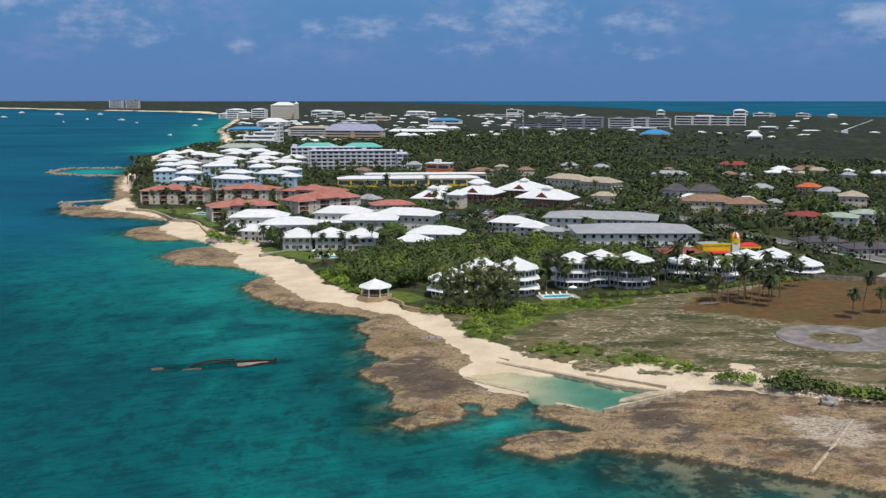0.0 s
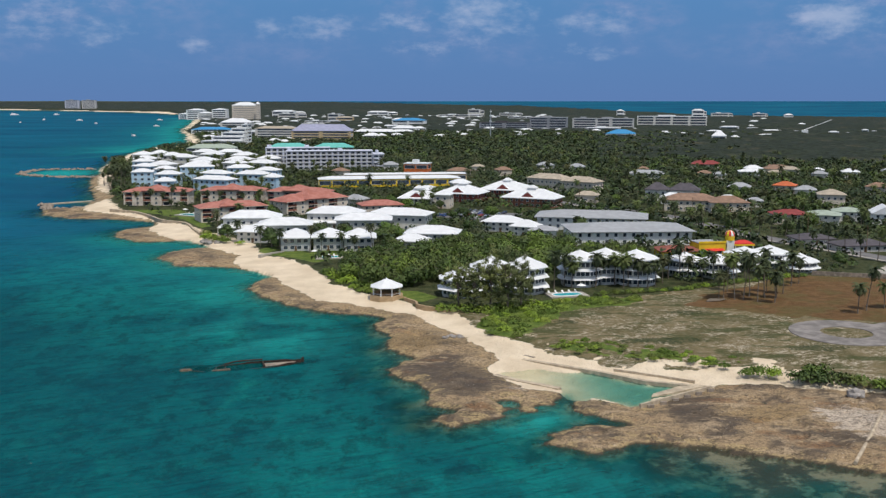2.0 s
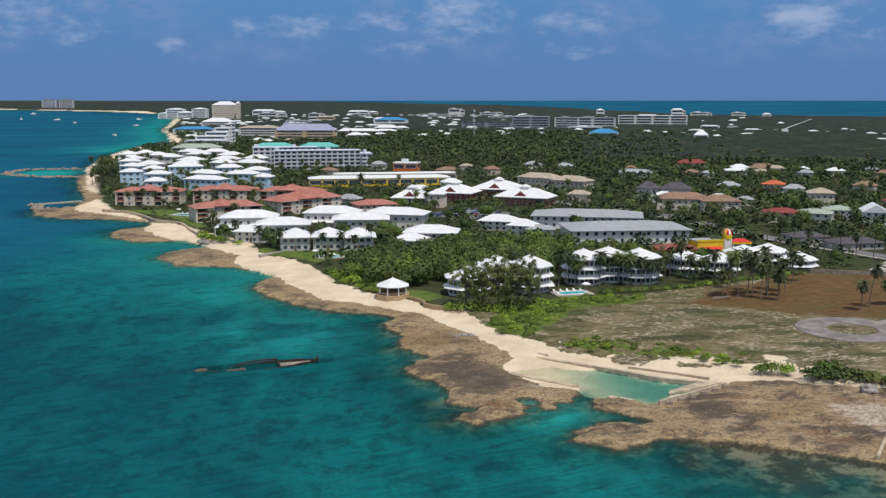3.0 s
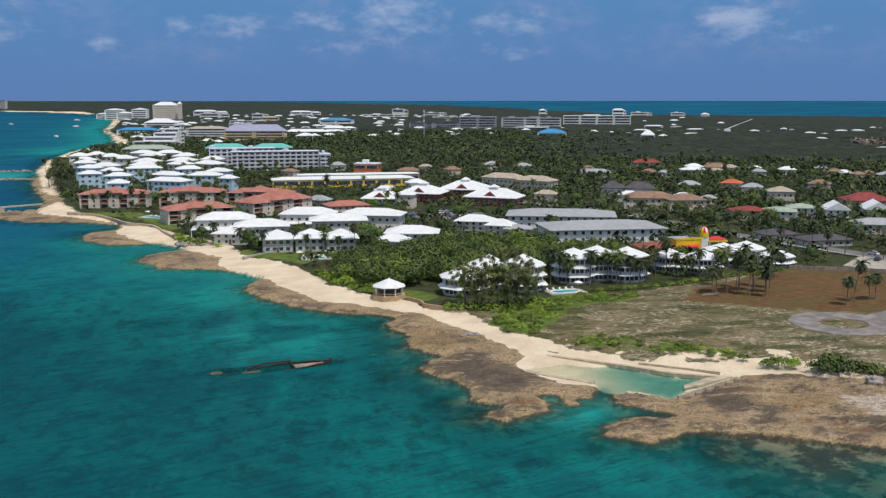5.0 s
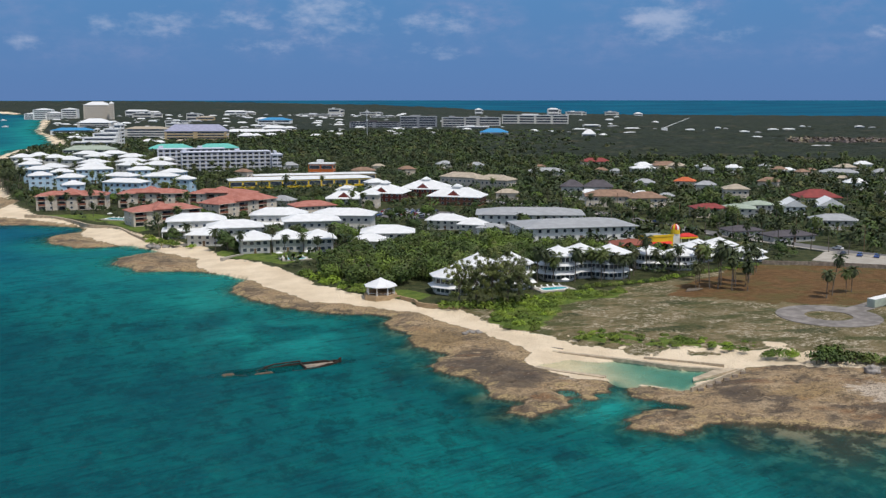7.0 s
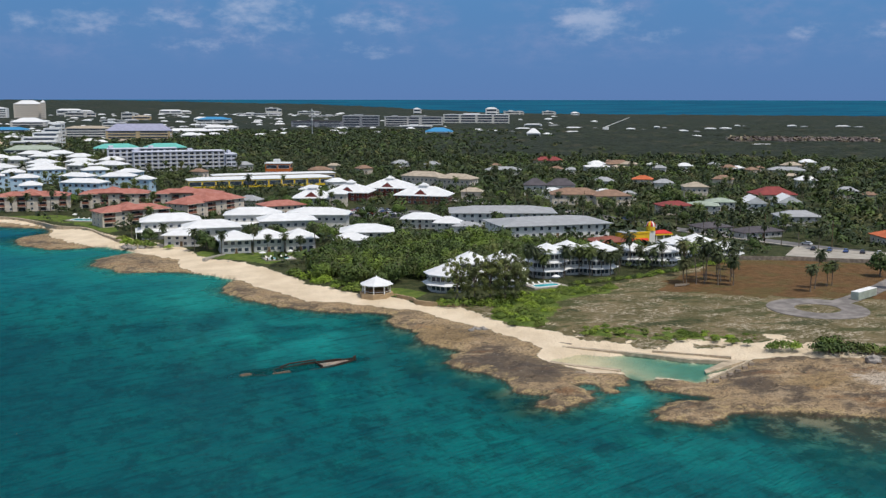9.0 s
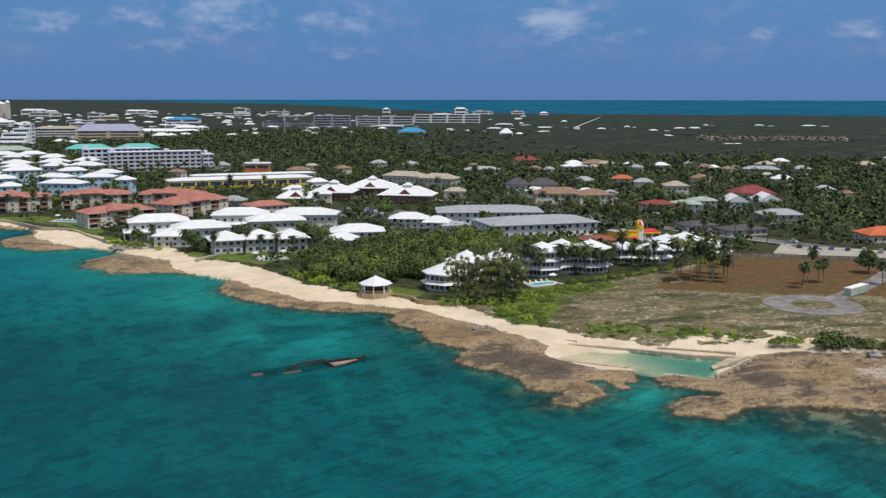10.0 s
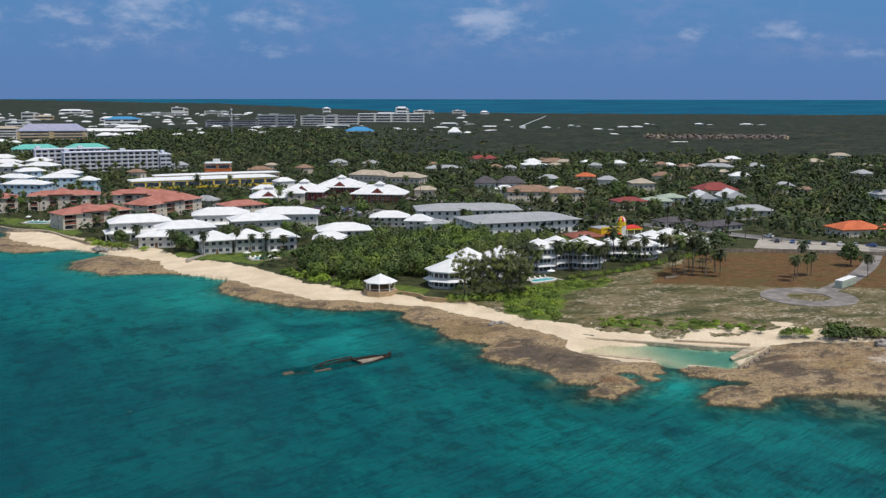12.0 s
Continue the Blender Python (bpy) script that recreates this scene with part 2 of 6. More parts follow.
def canopy_material():
    """Even mangrove canopy: grey-green, mottled crown by crown, with self-shadow put into the colour."""
    n = Nodes("mangrove_canopy", 0.8, 0.0, 0.15)
    # tones darkened to stand for shade among crowns that the sheet can't cast
    c = n.mix(n.ramp(n.noise(7.0, 4.0, 0.6), 0.36, 0.64), (0.010, 0.016, 0.010), (0.037, 0.046, 0.024))
    c = n.mix(n.ramp(n.noise(120.0, 4.0, 0.6), 0.42, 0.56, 0.0, 0.75), c, (0.020, 0.027, 0.018))
    c = n.mix(n.ramp(n.noise(45.0, 4.0, 0.6), 0.56, 0.66, 0.0, 0.6), c, (0.070, 0.064, 0.040))
    n.bump(n.noise(4.5, 4.0, 0.6), 0.8, 2.5)
    return n.done(c)


canopy_leaf = canopy_material()
dead_leaf = leaf_material("dead_leaf", (0.13, 0.105, 0.10), (0.20, 0.165, 0.155))


def ground_material():
    """Rock, sand, lush growth, dry grass, bare earth and woodland floor, each by its own weight."""
    n = Nodes("shore_ground", 0.95, 0.0, 0.15)
    za, zb = n.attr("zone_a"), n.attr("zone_b")
    sa, sb = n.t.nodes.new("ShaderNodeSeparateColor"), n.t.nodes.new("ShaderNodeSeparateColor")
    n.t.links.new(za.outputs["Color"], sa.inputs[0])
    n.t.links.new(zb.outputs["Color"], sb.inputs[0])
    fine, mid, coarse = n.noise(0.45, 5.0, 0.6), n.noise(2.6, 5.0, 0.62), n.noise(13.0, 4.0, 0.6)
    ragged = n.math("MULTIPLY", n.math("ADD", n.noise(0.9, 5.0, 0.65), -0.5), 1.3)

    def weight(socket):
        return n.ramp(n.math("ADD", socket, ragged), 0.38, 0.62)

    floor = n.mix(n.ramp(mid, 0.3, 0.7), (0.03, 0.042, 0.016), (0.075, 0.08, 0.035))
    # woodland floor, dry grass with pale bare patches
    dry = n.mix(n.ramp(coarse, 0.35, 0.65), (0.105, 0.092, 0.040), (0.19, 0.150, 0.078))
    dry = n.mix(n.math("MULTIPLY", n.ramp(n.noise(1.2, 7.0, 0.8, stretch=((0.9, 1.05, 1.0), -20)), 0.49, 0.585, 0.0, 1.0), n.ramp(n.noise(11.0, 5.0, 0.65), 0.40, 0.60, 0.15, 1.0)), dry, (0.50, 0.435, 0.33))
    dry = n.mix(n.ramp(n.noise(7.0, 6.0, 0.7, stretch=((0.5, 1.1, 1.0), -25)), 0.50, 0.60, 0.0, 0.85), dry, (0.058, 0.070, 0.022))
    col = n.mix(weight(sb.outputs[0]), floor, dry)
    earth = n.mix(n.ramp(mid, 0.3, 0.7), (0.108, 0.058, 0.023), (0.175, 0.102, 0.046))
    earth = n.mix(n.ramp(coarse, 0.45, 0.65, 0.0, 0.6), earth, (0.105, 0.098, 0.036))
    col = n.mix(weight(sb.outputs[1]), col, earth)
    lush = n.mix(n.ramp(mid, 0.3, 0.7), (0.065, 0.11, 0.020), (0.155, 0.20, 0.042))
    col = n.mix(weight(sa.outputs[2]), col, lush)
    sand = n.mix(n.ramp(coarse, 0.3, 0.7), (0.66, 0.535, 0.375), (0.82, 0.69, 0.51))
    sand = n.mix(n.ramp(fine, 0.45, 0.8, 0.0, 0.35), sand, (0.46, 0.37, 0.26))
    col = n.mix(weight(sa.outputs[0]), col, sand)
    rim = n.t.nodes.new("ShaderNodeSeparateColor")
    n.t.links.new(n.attr("rim").outputs["Color"], rim.inputs[0])
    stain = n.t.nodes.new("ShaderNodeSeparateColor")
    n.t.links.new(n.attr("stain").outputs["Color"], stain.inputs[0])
    pit = n.noise(1.3, 6.0, 0.75)
    crumb = n.math("MULTIPLY", n.math("ADD", n.noise(3.2, 7.0, 0.75, stretch=((0.7, 1.3, 1.0), -20)), -0.5), 2.2)
    flow = n.noise(6.5, 7.0, 0.68, stretch=((0.55, 1.5, 1.0), -20))
    rock = n.mix(n.ramp(n.math("ADD", coarse, n.math("MULTIPLY", ragged, 0.12)), 0.42, 0.56), (0.130, 0.101, 0.074), (0.375, 0.270, 0.158))
    rock = n.mix(n.ramp(flow, 0.50, 0.60, 0.0, 0.85), rock, (0.46, 0.345, 0.215))
    rock = n.mix(n.ramp(n.noise(9.0, 6.0, 0.7, stretch=((0.6, 1.5, 1.0), -24)), 0.54, 0.64, 0.0, 0.7), rock, (0.255, 0.140, 0.070))
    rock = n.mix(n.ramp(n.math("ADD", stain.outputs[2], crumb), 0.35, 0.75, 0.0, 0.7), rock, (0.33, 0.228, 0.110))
    rock = n.mix(n.ramp(n.math("ADD", rim.outputs[2], n.math("MULTIPLY", ragged, 0.6)), 0.3, 0.8, 0.0, 0.6), rock, (0.43, 0.315, 0.180))
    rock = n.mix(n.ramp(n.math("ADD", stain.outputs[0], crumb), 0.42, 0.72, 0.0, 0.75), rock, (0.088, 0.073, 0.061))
    rock = n.mix(n.ramp(n.math("ADD", rim.outputs[0], n.math("MULTIPLY", crumb, 1.5)), 0.62, 0.92, 0.0, 0.9), rock, (0.44, 0.33, 0.170))
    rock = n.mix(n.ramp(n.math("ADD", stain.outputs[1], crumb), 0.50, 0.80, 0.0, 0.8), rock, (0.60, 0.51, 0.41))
    rock = n.mix(n.ramp(n.math("ADD", rim.outputs[1], n.math("MULTIPLY", ragged, 0.5)), 0.45, 0.85, 0.0, 0.9), rock, (0.046, 0.038, 0.031))
    rock = n.mix(n.ramp(pit, 0.53, 0.62, 0.0, 0.6), rock, (0.07, 0.056, 0.042))
    rock = n.mix(n.ramp(n.noise(0.55, 6.0, 0.8), 0.46, 0.60, 0.0, 0.55), rock, (0.085, 0.066, 0.048))
    # open joints and solution runnels, crumbs of pale lime
    joint = n.math("ABSOLUTE", n.math("ADD", n.noise(12.0, 5.0, 0.6, stretch=((0.5, 1.5, 1.0), -18)), -0.5), 0.0)
    rock = n.mix(n.ramp(joint, 0.002, 0.009, 0.6, 0.0), rock, (0.045, 0.036, 0.028))
    rock = n.mix(n.ramp(n.noise(0.7, 3.0, 0.6), 0.66, 0.74, 0.0, 0.6), rock, (0.60, 0.54, 0.45))
    col = n.mix(weight(sa.outputs[1]), col, rock)
    # under water: weed-dark reef against pale sand
    bed = n.mix(n.ramp(n.noise(5.0, 6.0, 0.7), 0.44, 0.58), (0.055, 0.056, 0.045), (0.24, 0.215, 0.155))
    col = n.mix(sb.outputs[2], col, bed)
    n.bump(n.math("ADD", n.math("MULTIPLY", mid, 2.0), fine), 0.85, 0.6)
    return n.done(col)


def water_material():
    n = Nodes("sea_water", 0.5, 0.0, 0.0)
    deep_attr = n.attr("depth")
    dx = n.t.nodes.new("ShaderNodeSeparateColor")
    n.t.links.new(deep_attr.outputs["Color"], dx.inputs[0])
    clear, blue, bright = dx.outputs[0], dx.outputs[1], dx.outputs[2]
    patch = n.noise(34.0, 8.0, 0.66, stretch=((1.25, 0.75, 1.0), 10))
    small = n.noise(7.0, 7.0, 0.7, stretch=((1.2, 0.7, 1.0), 15))
    c = n.mix(n.ramp(patch, 0.36, 0.66), (0.001, 0.072, 0.084), (0.002, 0.135, 0.130))
    c = n.mix(n.ramp(small, 0.47, 0.62, 0.0, 0.6), c, (0.002, 0.036, 0.040))
    c = n.mix(n.ramp(n.noise(17.0, 7.0, 0.7, stretch=((1.2, 0.7, 1.0), 5)), 0.54, 0.72, 0.0, 0.6), c, (0.004, 0.190, 0.158))
    off = n.t.nodes.new("ShaderNodeSeparateColor")
    n.t.links.new(n.attr("offshore").outputs["Color"], off.inputs[0])
    c = n.mix(n.math("MULTIPLY", off.outputs[0], 0.62), c, (0.001, 0.050, 0.066))
    c = n.mix(bright, c, (0.02, 0.42, 0.38))
    # short dark streaks: shading of small wave facets painted into the colour
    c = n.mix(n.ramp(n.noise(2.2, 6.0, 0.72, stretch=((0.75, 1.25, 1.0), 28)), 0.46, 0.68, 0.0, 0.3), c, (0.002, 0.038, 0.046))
    far = n.mix(n.ramp(n.noise(160.0, 5.0, 0.6, stretch=((0.5, 1.2, 1.0), 10)), 0.25, 0.75), (0.003, 0.062, 0.125), (0.005, 0.112, 0.180))
    c = n.mix(blue, c, far)
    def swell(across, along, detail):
        """Wave crests that run obliquely to the shore, for the bump and for painted streaks."""
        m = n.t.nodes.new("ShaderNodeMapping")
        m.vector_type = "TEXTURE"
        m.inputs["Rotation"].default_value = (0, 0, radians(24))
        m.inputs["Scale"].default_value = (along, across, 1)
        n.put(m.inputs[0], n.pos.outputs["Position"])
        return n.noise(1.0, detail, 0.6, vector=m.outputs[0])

    # dark sides of the longer waves, painted as shade into the base colour
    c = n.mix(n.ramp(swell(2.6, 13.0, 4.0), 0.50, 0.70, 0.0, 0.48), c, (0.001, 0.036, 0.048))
    ripple = n.math("ADD", n.math("MULTIPLY", swell(3.4, 14.0, 4.0), 2.6), swell(1.0, 3.0, 3.0))
    n.bump(ripple, 0.8, 0.8)
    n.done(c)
    shine = n.t.nodes.new("ShaderNodeBsdfAnisotropic")
    shine.inputs["Roughness"].default_value = 0.16
    n.put(shine.inputs["Normal"], n.b.inputs["Normal"].links[0].from_socket)
    wet = n.t.nodes.new("ShaderNodeMixShader")
    fres = n.t.nodes.new("ShaderNodeFresnel")
    fres.inputs["IOR"].default_value = 1.33
    n.put(fres.inputs["Normal"], n.b.inputs["Normal"].links[0].from_socket)
    n.put(wet.inputs[0], n.math("MINIMUM", n.math("MULTIPLY", fres.outputs[0], 0.35), 0.075))
    n.put(wet.inputs[1], n.b.outputs[0])
    n.put(wet.inputs[2], shine.outputs[0])
    see = n.t.nodes.new("ShaderNodeBsdfTransparent")
    n.put(see.inputs[0], n.mix(n.ramp(clear, 0.45, 0.95), (0.42, 0.80, 0.74), (0.94, 0.97, 0.92)))
    both = n.t.nodes.new("ShaderNodeMixShader")
    n.put(both.inputs[0], clear)
    n.put(both.inputs[1], wet.outputs[0])
    n.put(both.inputs[2], see.outputs[0])
    n.put(n.t.nodes["Material Output"].inputs[0], both.outputs[0])
    return n.mat


ground_mat, water_mat = ground_material(), water_material()


def pool_material():
    n = Nodes("pool_water", 0.06, 0.0, 0.5)
    n.bump(n.noise(0.6), 0.15, 0.05)
    return n.done(n.mix(n.ramp(n.noise(2.0), 0.35, 0.65), (0.03, 0.36, 0.42), (0.06, 0.50, 0.54)))


pool_mat = pool_material()

# ---- numeric helpers ----
rng = np.random.default_rng(7)
LATTICE = rng.random((256, 256))


def value_noise(x, y, size, octaves=4):
    out, amp, total = np.zeros_like(x), 1.0, 0.0
    for o in range(octaves):
        u, v = x / size * 2 ** o + 17.3 * o, y / size * 2 ** o - 9.1 * o
        i, j = np.floor(u).astype(int), np.floor(v).astype(int)
        f, g = u - i, v - j
        f, g = f * f * (3 - 2 * f), g * g * (3 - 2 * g)
        a, b = LATTICE[i % 256, j % 256], LATTICE[(i + 1) % 256, j % 256]
        c, d = LATTICE[i % 256, (j + 1) % 256], LATTICE[(i + 1) % 256, (j + 1) % 256]
        out += amp * ((a * (1 - f) + b * f) * (1 - g) + (c * (1 - f) + d * f) * g)
        total += amp
        amp *= 0.55
    return out / total


def inside_distance(x, y, outline):
    """Distance to a closed outline, positive inside."""
    best, odd = np.full(x.shape, 1e9), np.zeros(x.shape, bool)
    for (ax, ay), (bx, by) in zip(outline, outline[1:] + outline[:1]):
        ex, ey = bx - ax, by - ay
        k = np.clip(((x - ax) * ex + (y - ay) * ey) / (ex * ex + ey * ey + 1e-9), 0, 1)
        best = np.minimum(best, (x - ax - k * ex) ** 2 + (y - ay - k * ey) ** 2)
        if ay != by:
            odd ^= ((ay > y) != (by > y)) & (x < ax + (y - ay) * ex / ey)
    return np.where(odd, 1, -1) * np.sqrt(best)


def step(v, lo, hi):
    k = np.clip((v - lo) / (hi - lo), 0, 1)
    return k * k * (3 - 2 * k)


def scaled(points, k):
    return [(x * k, y * k) for x, y in points]


def far_rise(x, y):
    """The sheet lifts a little toward the horizon."""
    return 45.0 * np.clip((np.hypot(x, y) - 3200) / 1700, 0, 1) ** 1.2


# ---- the plan of the shore ----
SHORE_POINT = [(4900, -1500), (1500, -420), (400, 20), (180, 117), (110, 143), (73, 155), (62, 160), (52, 166), (41, 172), (31, 174), (28, 176), (24, 172), (18, 170), (11, 175), (14, 181), (19, 186), (29, 185), (26, 190), (20, 194), (20, 200), (26, 203), (34, 195)]
SHORE_BASIN = [(39, 201), (52, 210), (40, 213), (29, 223), (16, 227), (6, 224), (11, 217), (19, 210)]
SHORE_LEDGE = [(20, 210), (19, 205), (16, 200), (11, 199), (12, 195), (10, 196), (9, 201), (6, 201), (5, 195), (4, 190), (0, 189), (-6, 186), (-9, 190), (-6, 195), (-10, 199), (-10, 209), (-12, 217), (-18, 223), (-19, 229), (-16, 232), (-12, 237), (-15, 241), (-19, 247), (-20, 252), (-19, 260), (-21, 266), (-23, 275), (-20, 280), (-21, 287), (-30, 289), (-40, 293), (-50, 303), (-62, 319), (-67, 333), (-65, 345), (-61, 353)]
SHORE_COVES = [(-69, 364), (-81, 374), (-101, 377), (-113, 397), (-113, 412), (-103, 420), (-95, 424), (-111, 446), (-131, 442), (-146, 459), (-152, 479), (-141, 496), (-140, 512), (-162, 527), (-191, 532), (-211, 550), (-219, 573), (-200, 585), (-209, 638), (-230, 698), (-261, 800), (-268, 850), (-286, 915), (-313, 1061), (-333, 1277), (-307, 1387), (-375, 1699), (-433, 1930), (-570, 2711), (-630, 3076)]
SHORE_FAR = [(-750, 3429), (-918, 3602), (-1213, 3703), (-1667, 3794), (-3000, 3880), (-4900, 3950), (-4900, 4750), (-1500, 4760), (-326, 4700), (500, 4200), (685, 3903), (998, 3199), (1420, 2954), (2247, 2428), (4900, 1400)]
LAND = SHORE_POINT + SHORE_BASIN + SHORE_LEDGE + SHORE_COVES + SHORE_FAR
SAND_EDGE = scaled([(98, 202), (86, 204), (80, 207), (65, 213), (53, 213), (49, 210), (19, 210), (11, 213), (5, 229), (8, 236), (3.4, 252), (-2.6, 268), (-12.8, 290), (-23, 297), (-31, 306), (-43, 312), (-57, 342), (-63, 358), (-77, 377), (-82, 388), (-81, 405), (-94, 420), (-108, 445), (-125, 460), (-140, 490), (-141, 520), (-165, 545), (-196, 575), (-205, 600), (-200, 650), (-226, 700), (-262, 826), (-284, 920), (-311, 1061), (-331, 1277), (-305, 1387), (-373, 1699), (-431, 1930), (-568, 2711), (-650, 3100)], 0.985)
GROWTH_EDGE = scaled([(150, 178), (95, 207), (88, 209), (76, 217), (74, 227), (63, 229), (50, 229), (37, 231), (28, 241), (22, 245), (17, 253), (8, 264), (3, 284), (1, 290), (-5.2, 295), (-10.3, 300.6), (-14.5, 310), (-25, 318), (-40, 342), (-46, 364), (-58, 392), (-74, 408), (-80, 438), (-93, 456), (-109, 479), (-124, 506), (-145, 535), (-178, 579), (-201, 640), (-218, 700), (-252, 826), (-274, 930), (-302, 1061), (-320, 1277), (-290, 1387), (-362, 1699), (-428, 1930), (-555, 2711), (-625, 3150)], 0.968)
INLAND_BACK = [(-850, 3650), (-1600, 3830), (-4900, 4000), (-4900, 4740), (-1500, 4750), (-326, 4690), (500, 4190), (690, 3890), (1000, 3190), (1420, 2944), (2247, 2418), (4900, 1390), (4900, -1400), (1500, -300)]
SAND = SAND_EDGE + INLAND_BACK + [(420, 80), (200, 150)]
GROWTH = GROWTH_EDGE + INLAND_BACK + [(420, 100), (220, 165)]
FIELD = [(2, 252), (22, 230), (52, 212), (90, 190), (148, 162), (230, 150), (260, 260), (190, 330), (120, 338), (75, 312), (45, 300), (25, 285)]
EARTH = [(69, 290), (82, 307), (120, 337), (172, 330), (230, 300), (220, 255), (150, 245), (126, 262), (94, 272), (84, 280)]
LUSH = [(4, 262), (12, 284), (24, 296), (42, 303), (60, 300), (52, 290), (34, 284), (24, 265), (14, 250), (8, 254)]
LUSH_STRIP = [(20, 243), (30, 248), (40, 241), (52, 234), (66, 226), (58, 222), (44, 228), (28, 236)]
LAWN_EAST = [(-18, 316), (-10, 314), (-4, 304), (-9, 297), (-16, 304)]
LAWN_MID = [(-79, 400), (-71, 412), (-27, 412), (-33, 388), (-48, 372), (-59, 386)]
LAWN_WEST = [(-170, 557), (-140, 557), (-124, 532), (-110, 502), (-106, 480), (-111, 478), (-126, 510), (-145, 535), (-162, 547)]
GZ = 2.0


def lines(lo, hi, start, end, fine, grow, grow_low=None):
    out = [*np.arange(start, end, fine)]
    d, v = fine, end
    while v < hi:
        out.append(v)
        d *= grow
        v += d
    d, v, low = fine, start, []
    while v > lo:
        d *= grow_low or grow
        v -= d
        low.append(max(v, lo))
    return np.array(low[::-1] + out + [hi])


def sheet(name, xs, ys, height, colours, material, label, category):
    gx, gy = np.meshgrid(xs, ys)
    x, y = gx.ravel(), gy.ravel()
    z = height(x, y)
    w, h = len(xs), len(ys)
    i = np.arange((w - 1) * (h - 1))
    a = (i // (w - 1)) * w + i % (w - 1)
    faces = np.stack([a, a + 1, a + w + 1, a + w], 1)
    me = fast_mesh(name, np.stack([x, y, z], 1), faces, material)
    me.shade_smooth()
    for key, rgb in colours(x, y).items():
        col = me.color_attributes.new(key, "FLOAT_COLOR", "POINT")
        col.data.foreach_set("color", np.concatenate([np.clip(rgb, 0, 1), np.ones((len(x), 1))], 1).astype(np.float32).ravel())
    return tagged(new(name, me), label, category, kind="structure")


def fast_mesh(name, verts, faces, material):
    me = bpy.data.meshes.new(name)
    n, k = faces.shape
    me.vertices.add(len(verts))
    me.vertices.foreach_set("co", np.asarray(verts, np.float32).ravel())
    me.loops.add(n * k)
    me.loops.foreach_set("vertex_index", faces.astype(np.int32).ravel())
    me.polygons.add(n)
    me.polygons.foreach_set("loop_start", np.arange(0, n * k, k, dtype=np.int32))
    me.polygons.foreach_set("loop_total", np.full(n, k, np.int32))
    me.update(calc_edges=True)
    me.materials.append(material)
    return me


def shore(x, y):
    """Distances inside the waterline, the sand and the growth, roughened as a real shore is."""
    rough = (value_noise(x, y, 7.0, 4) - 0.5) * 6.0 + (value_noise(x, y, 2.4, 3) - 0.5) * 3.4
    near = np.clip(np.hypot(x, y) / 600, 1, 8)
    return (inside_distance(x, y, LAND) + rough * near * 0.8, inside_distance(x, y, SAND) + rough * 0.7 * near, inside_distance(x, y, GROWTH) + rough * 0.9 * near)


def ground_height(x, y):
    land, sand, growth = shore(x, y)
    crag = value_noise(x + 50, y, 3.0, 5)
    ridge = np.abs(value_noise(x, y + 90, 9.0, 4) - 0.5) * 2
    rock = 0.10 + 0.95 * crag * step(land, 0, 3) + 0.45 * (1 - ridge) * step(land, 0.5, 4) - 0.55 * step(value_noise(x + 5, y + 71, 5.0, 4), 0.60, 0.66) * step(land, 1, 3)
    beach = 0.75 + 0.055 * np.clip(sand, 0, 40)
    z = rock * (1 - step(sand, -1.5, 1.5)) + beach * step(sand, -1.5, 1.5)
    z = z + (GZ - z) * step(growth, -3, 4) + step(growth, 2, 8) * (value_noise(x, y, 18.0, 3) - 0.5) * 0.2 * (np.hypot(x, y) < 700)
    basin = inside_distance(x, y, BASIN)
    z = np.where(basin > -30, np.minimum(z, 0.10 + 0.085 * np.clip(-basin, 0, None) + 0.10 * value_noise(x, y, 3.0, 3)), z)
    depth = 0.25 + 0.085 * np.clip(-land, 0, 60) * (0.6 + 0.8 * value_noise(x, y, 14.0, 4)) + 0.5 * value_noise(x, y, 3.0, 3)
    depth = np.where(basin > -4, np.minimum(depth, 0.35 + 0.06 * np.clip(basin, 0, 9)), depth)
    return np.where(land > 0, z, -depth) + far_rise(x, y)


BASIN = [(39, 201), (52, 210), (40, 213), (29, 223), (16, 227), (6, 224), (11, 217), (19, 210), (21, 204), (34, 197)]


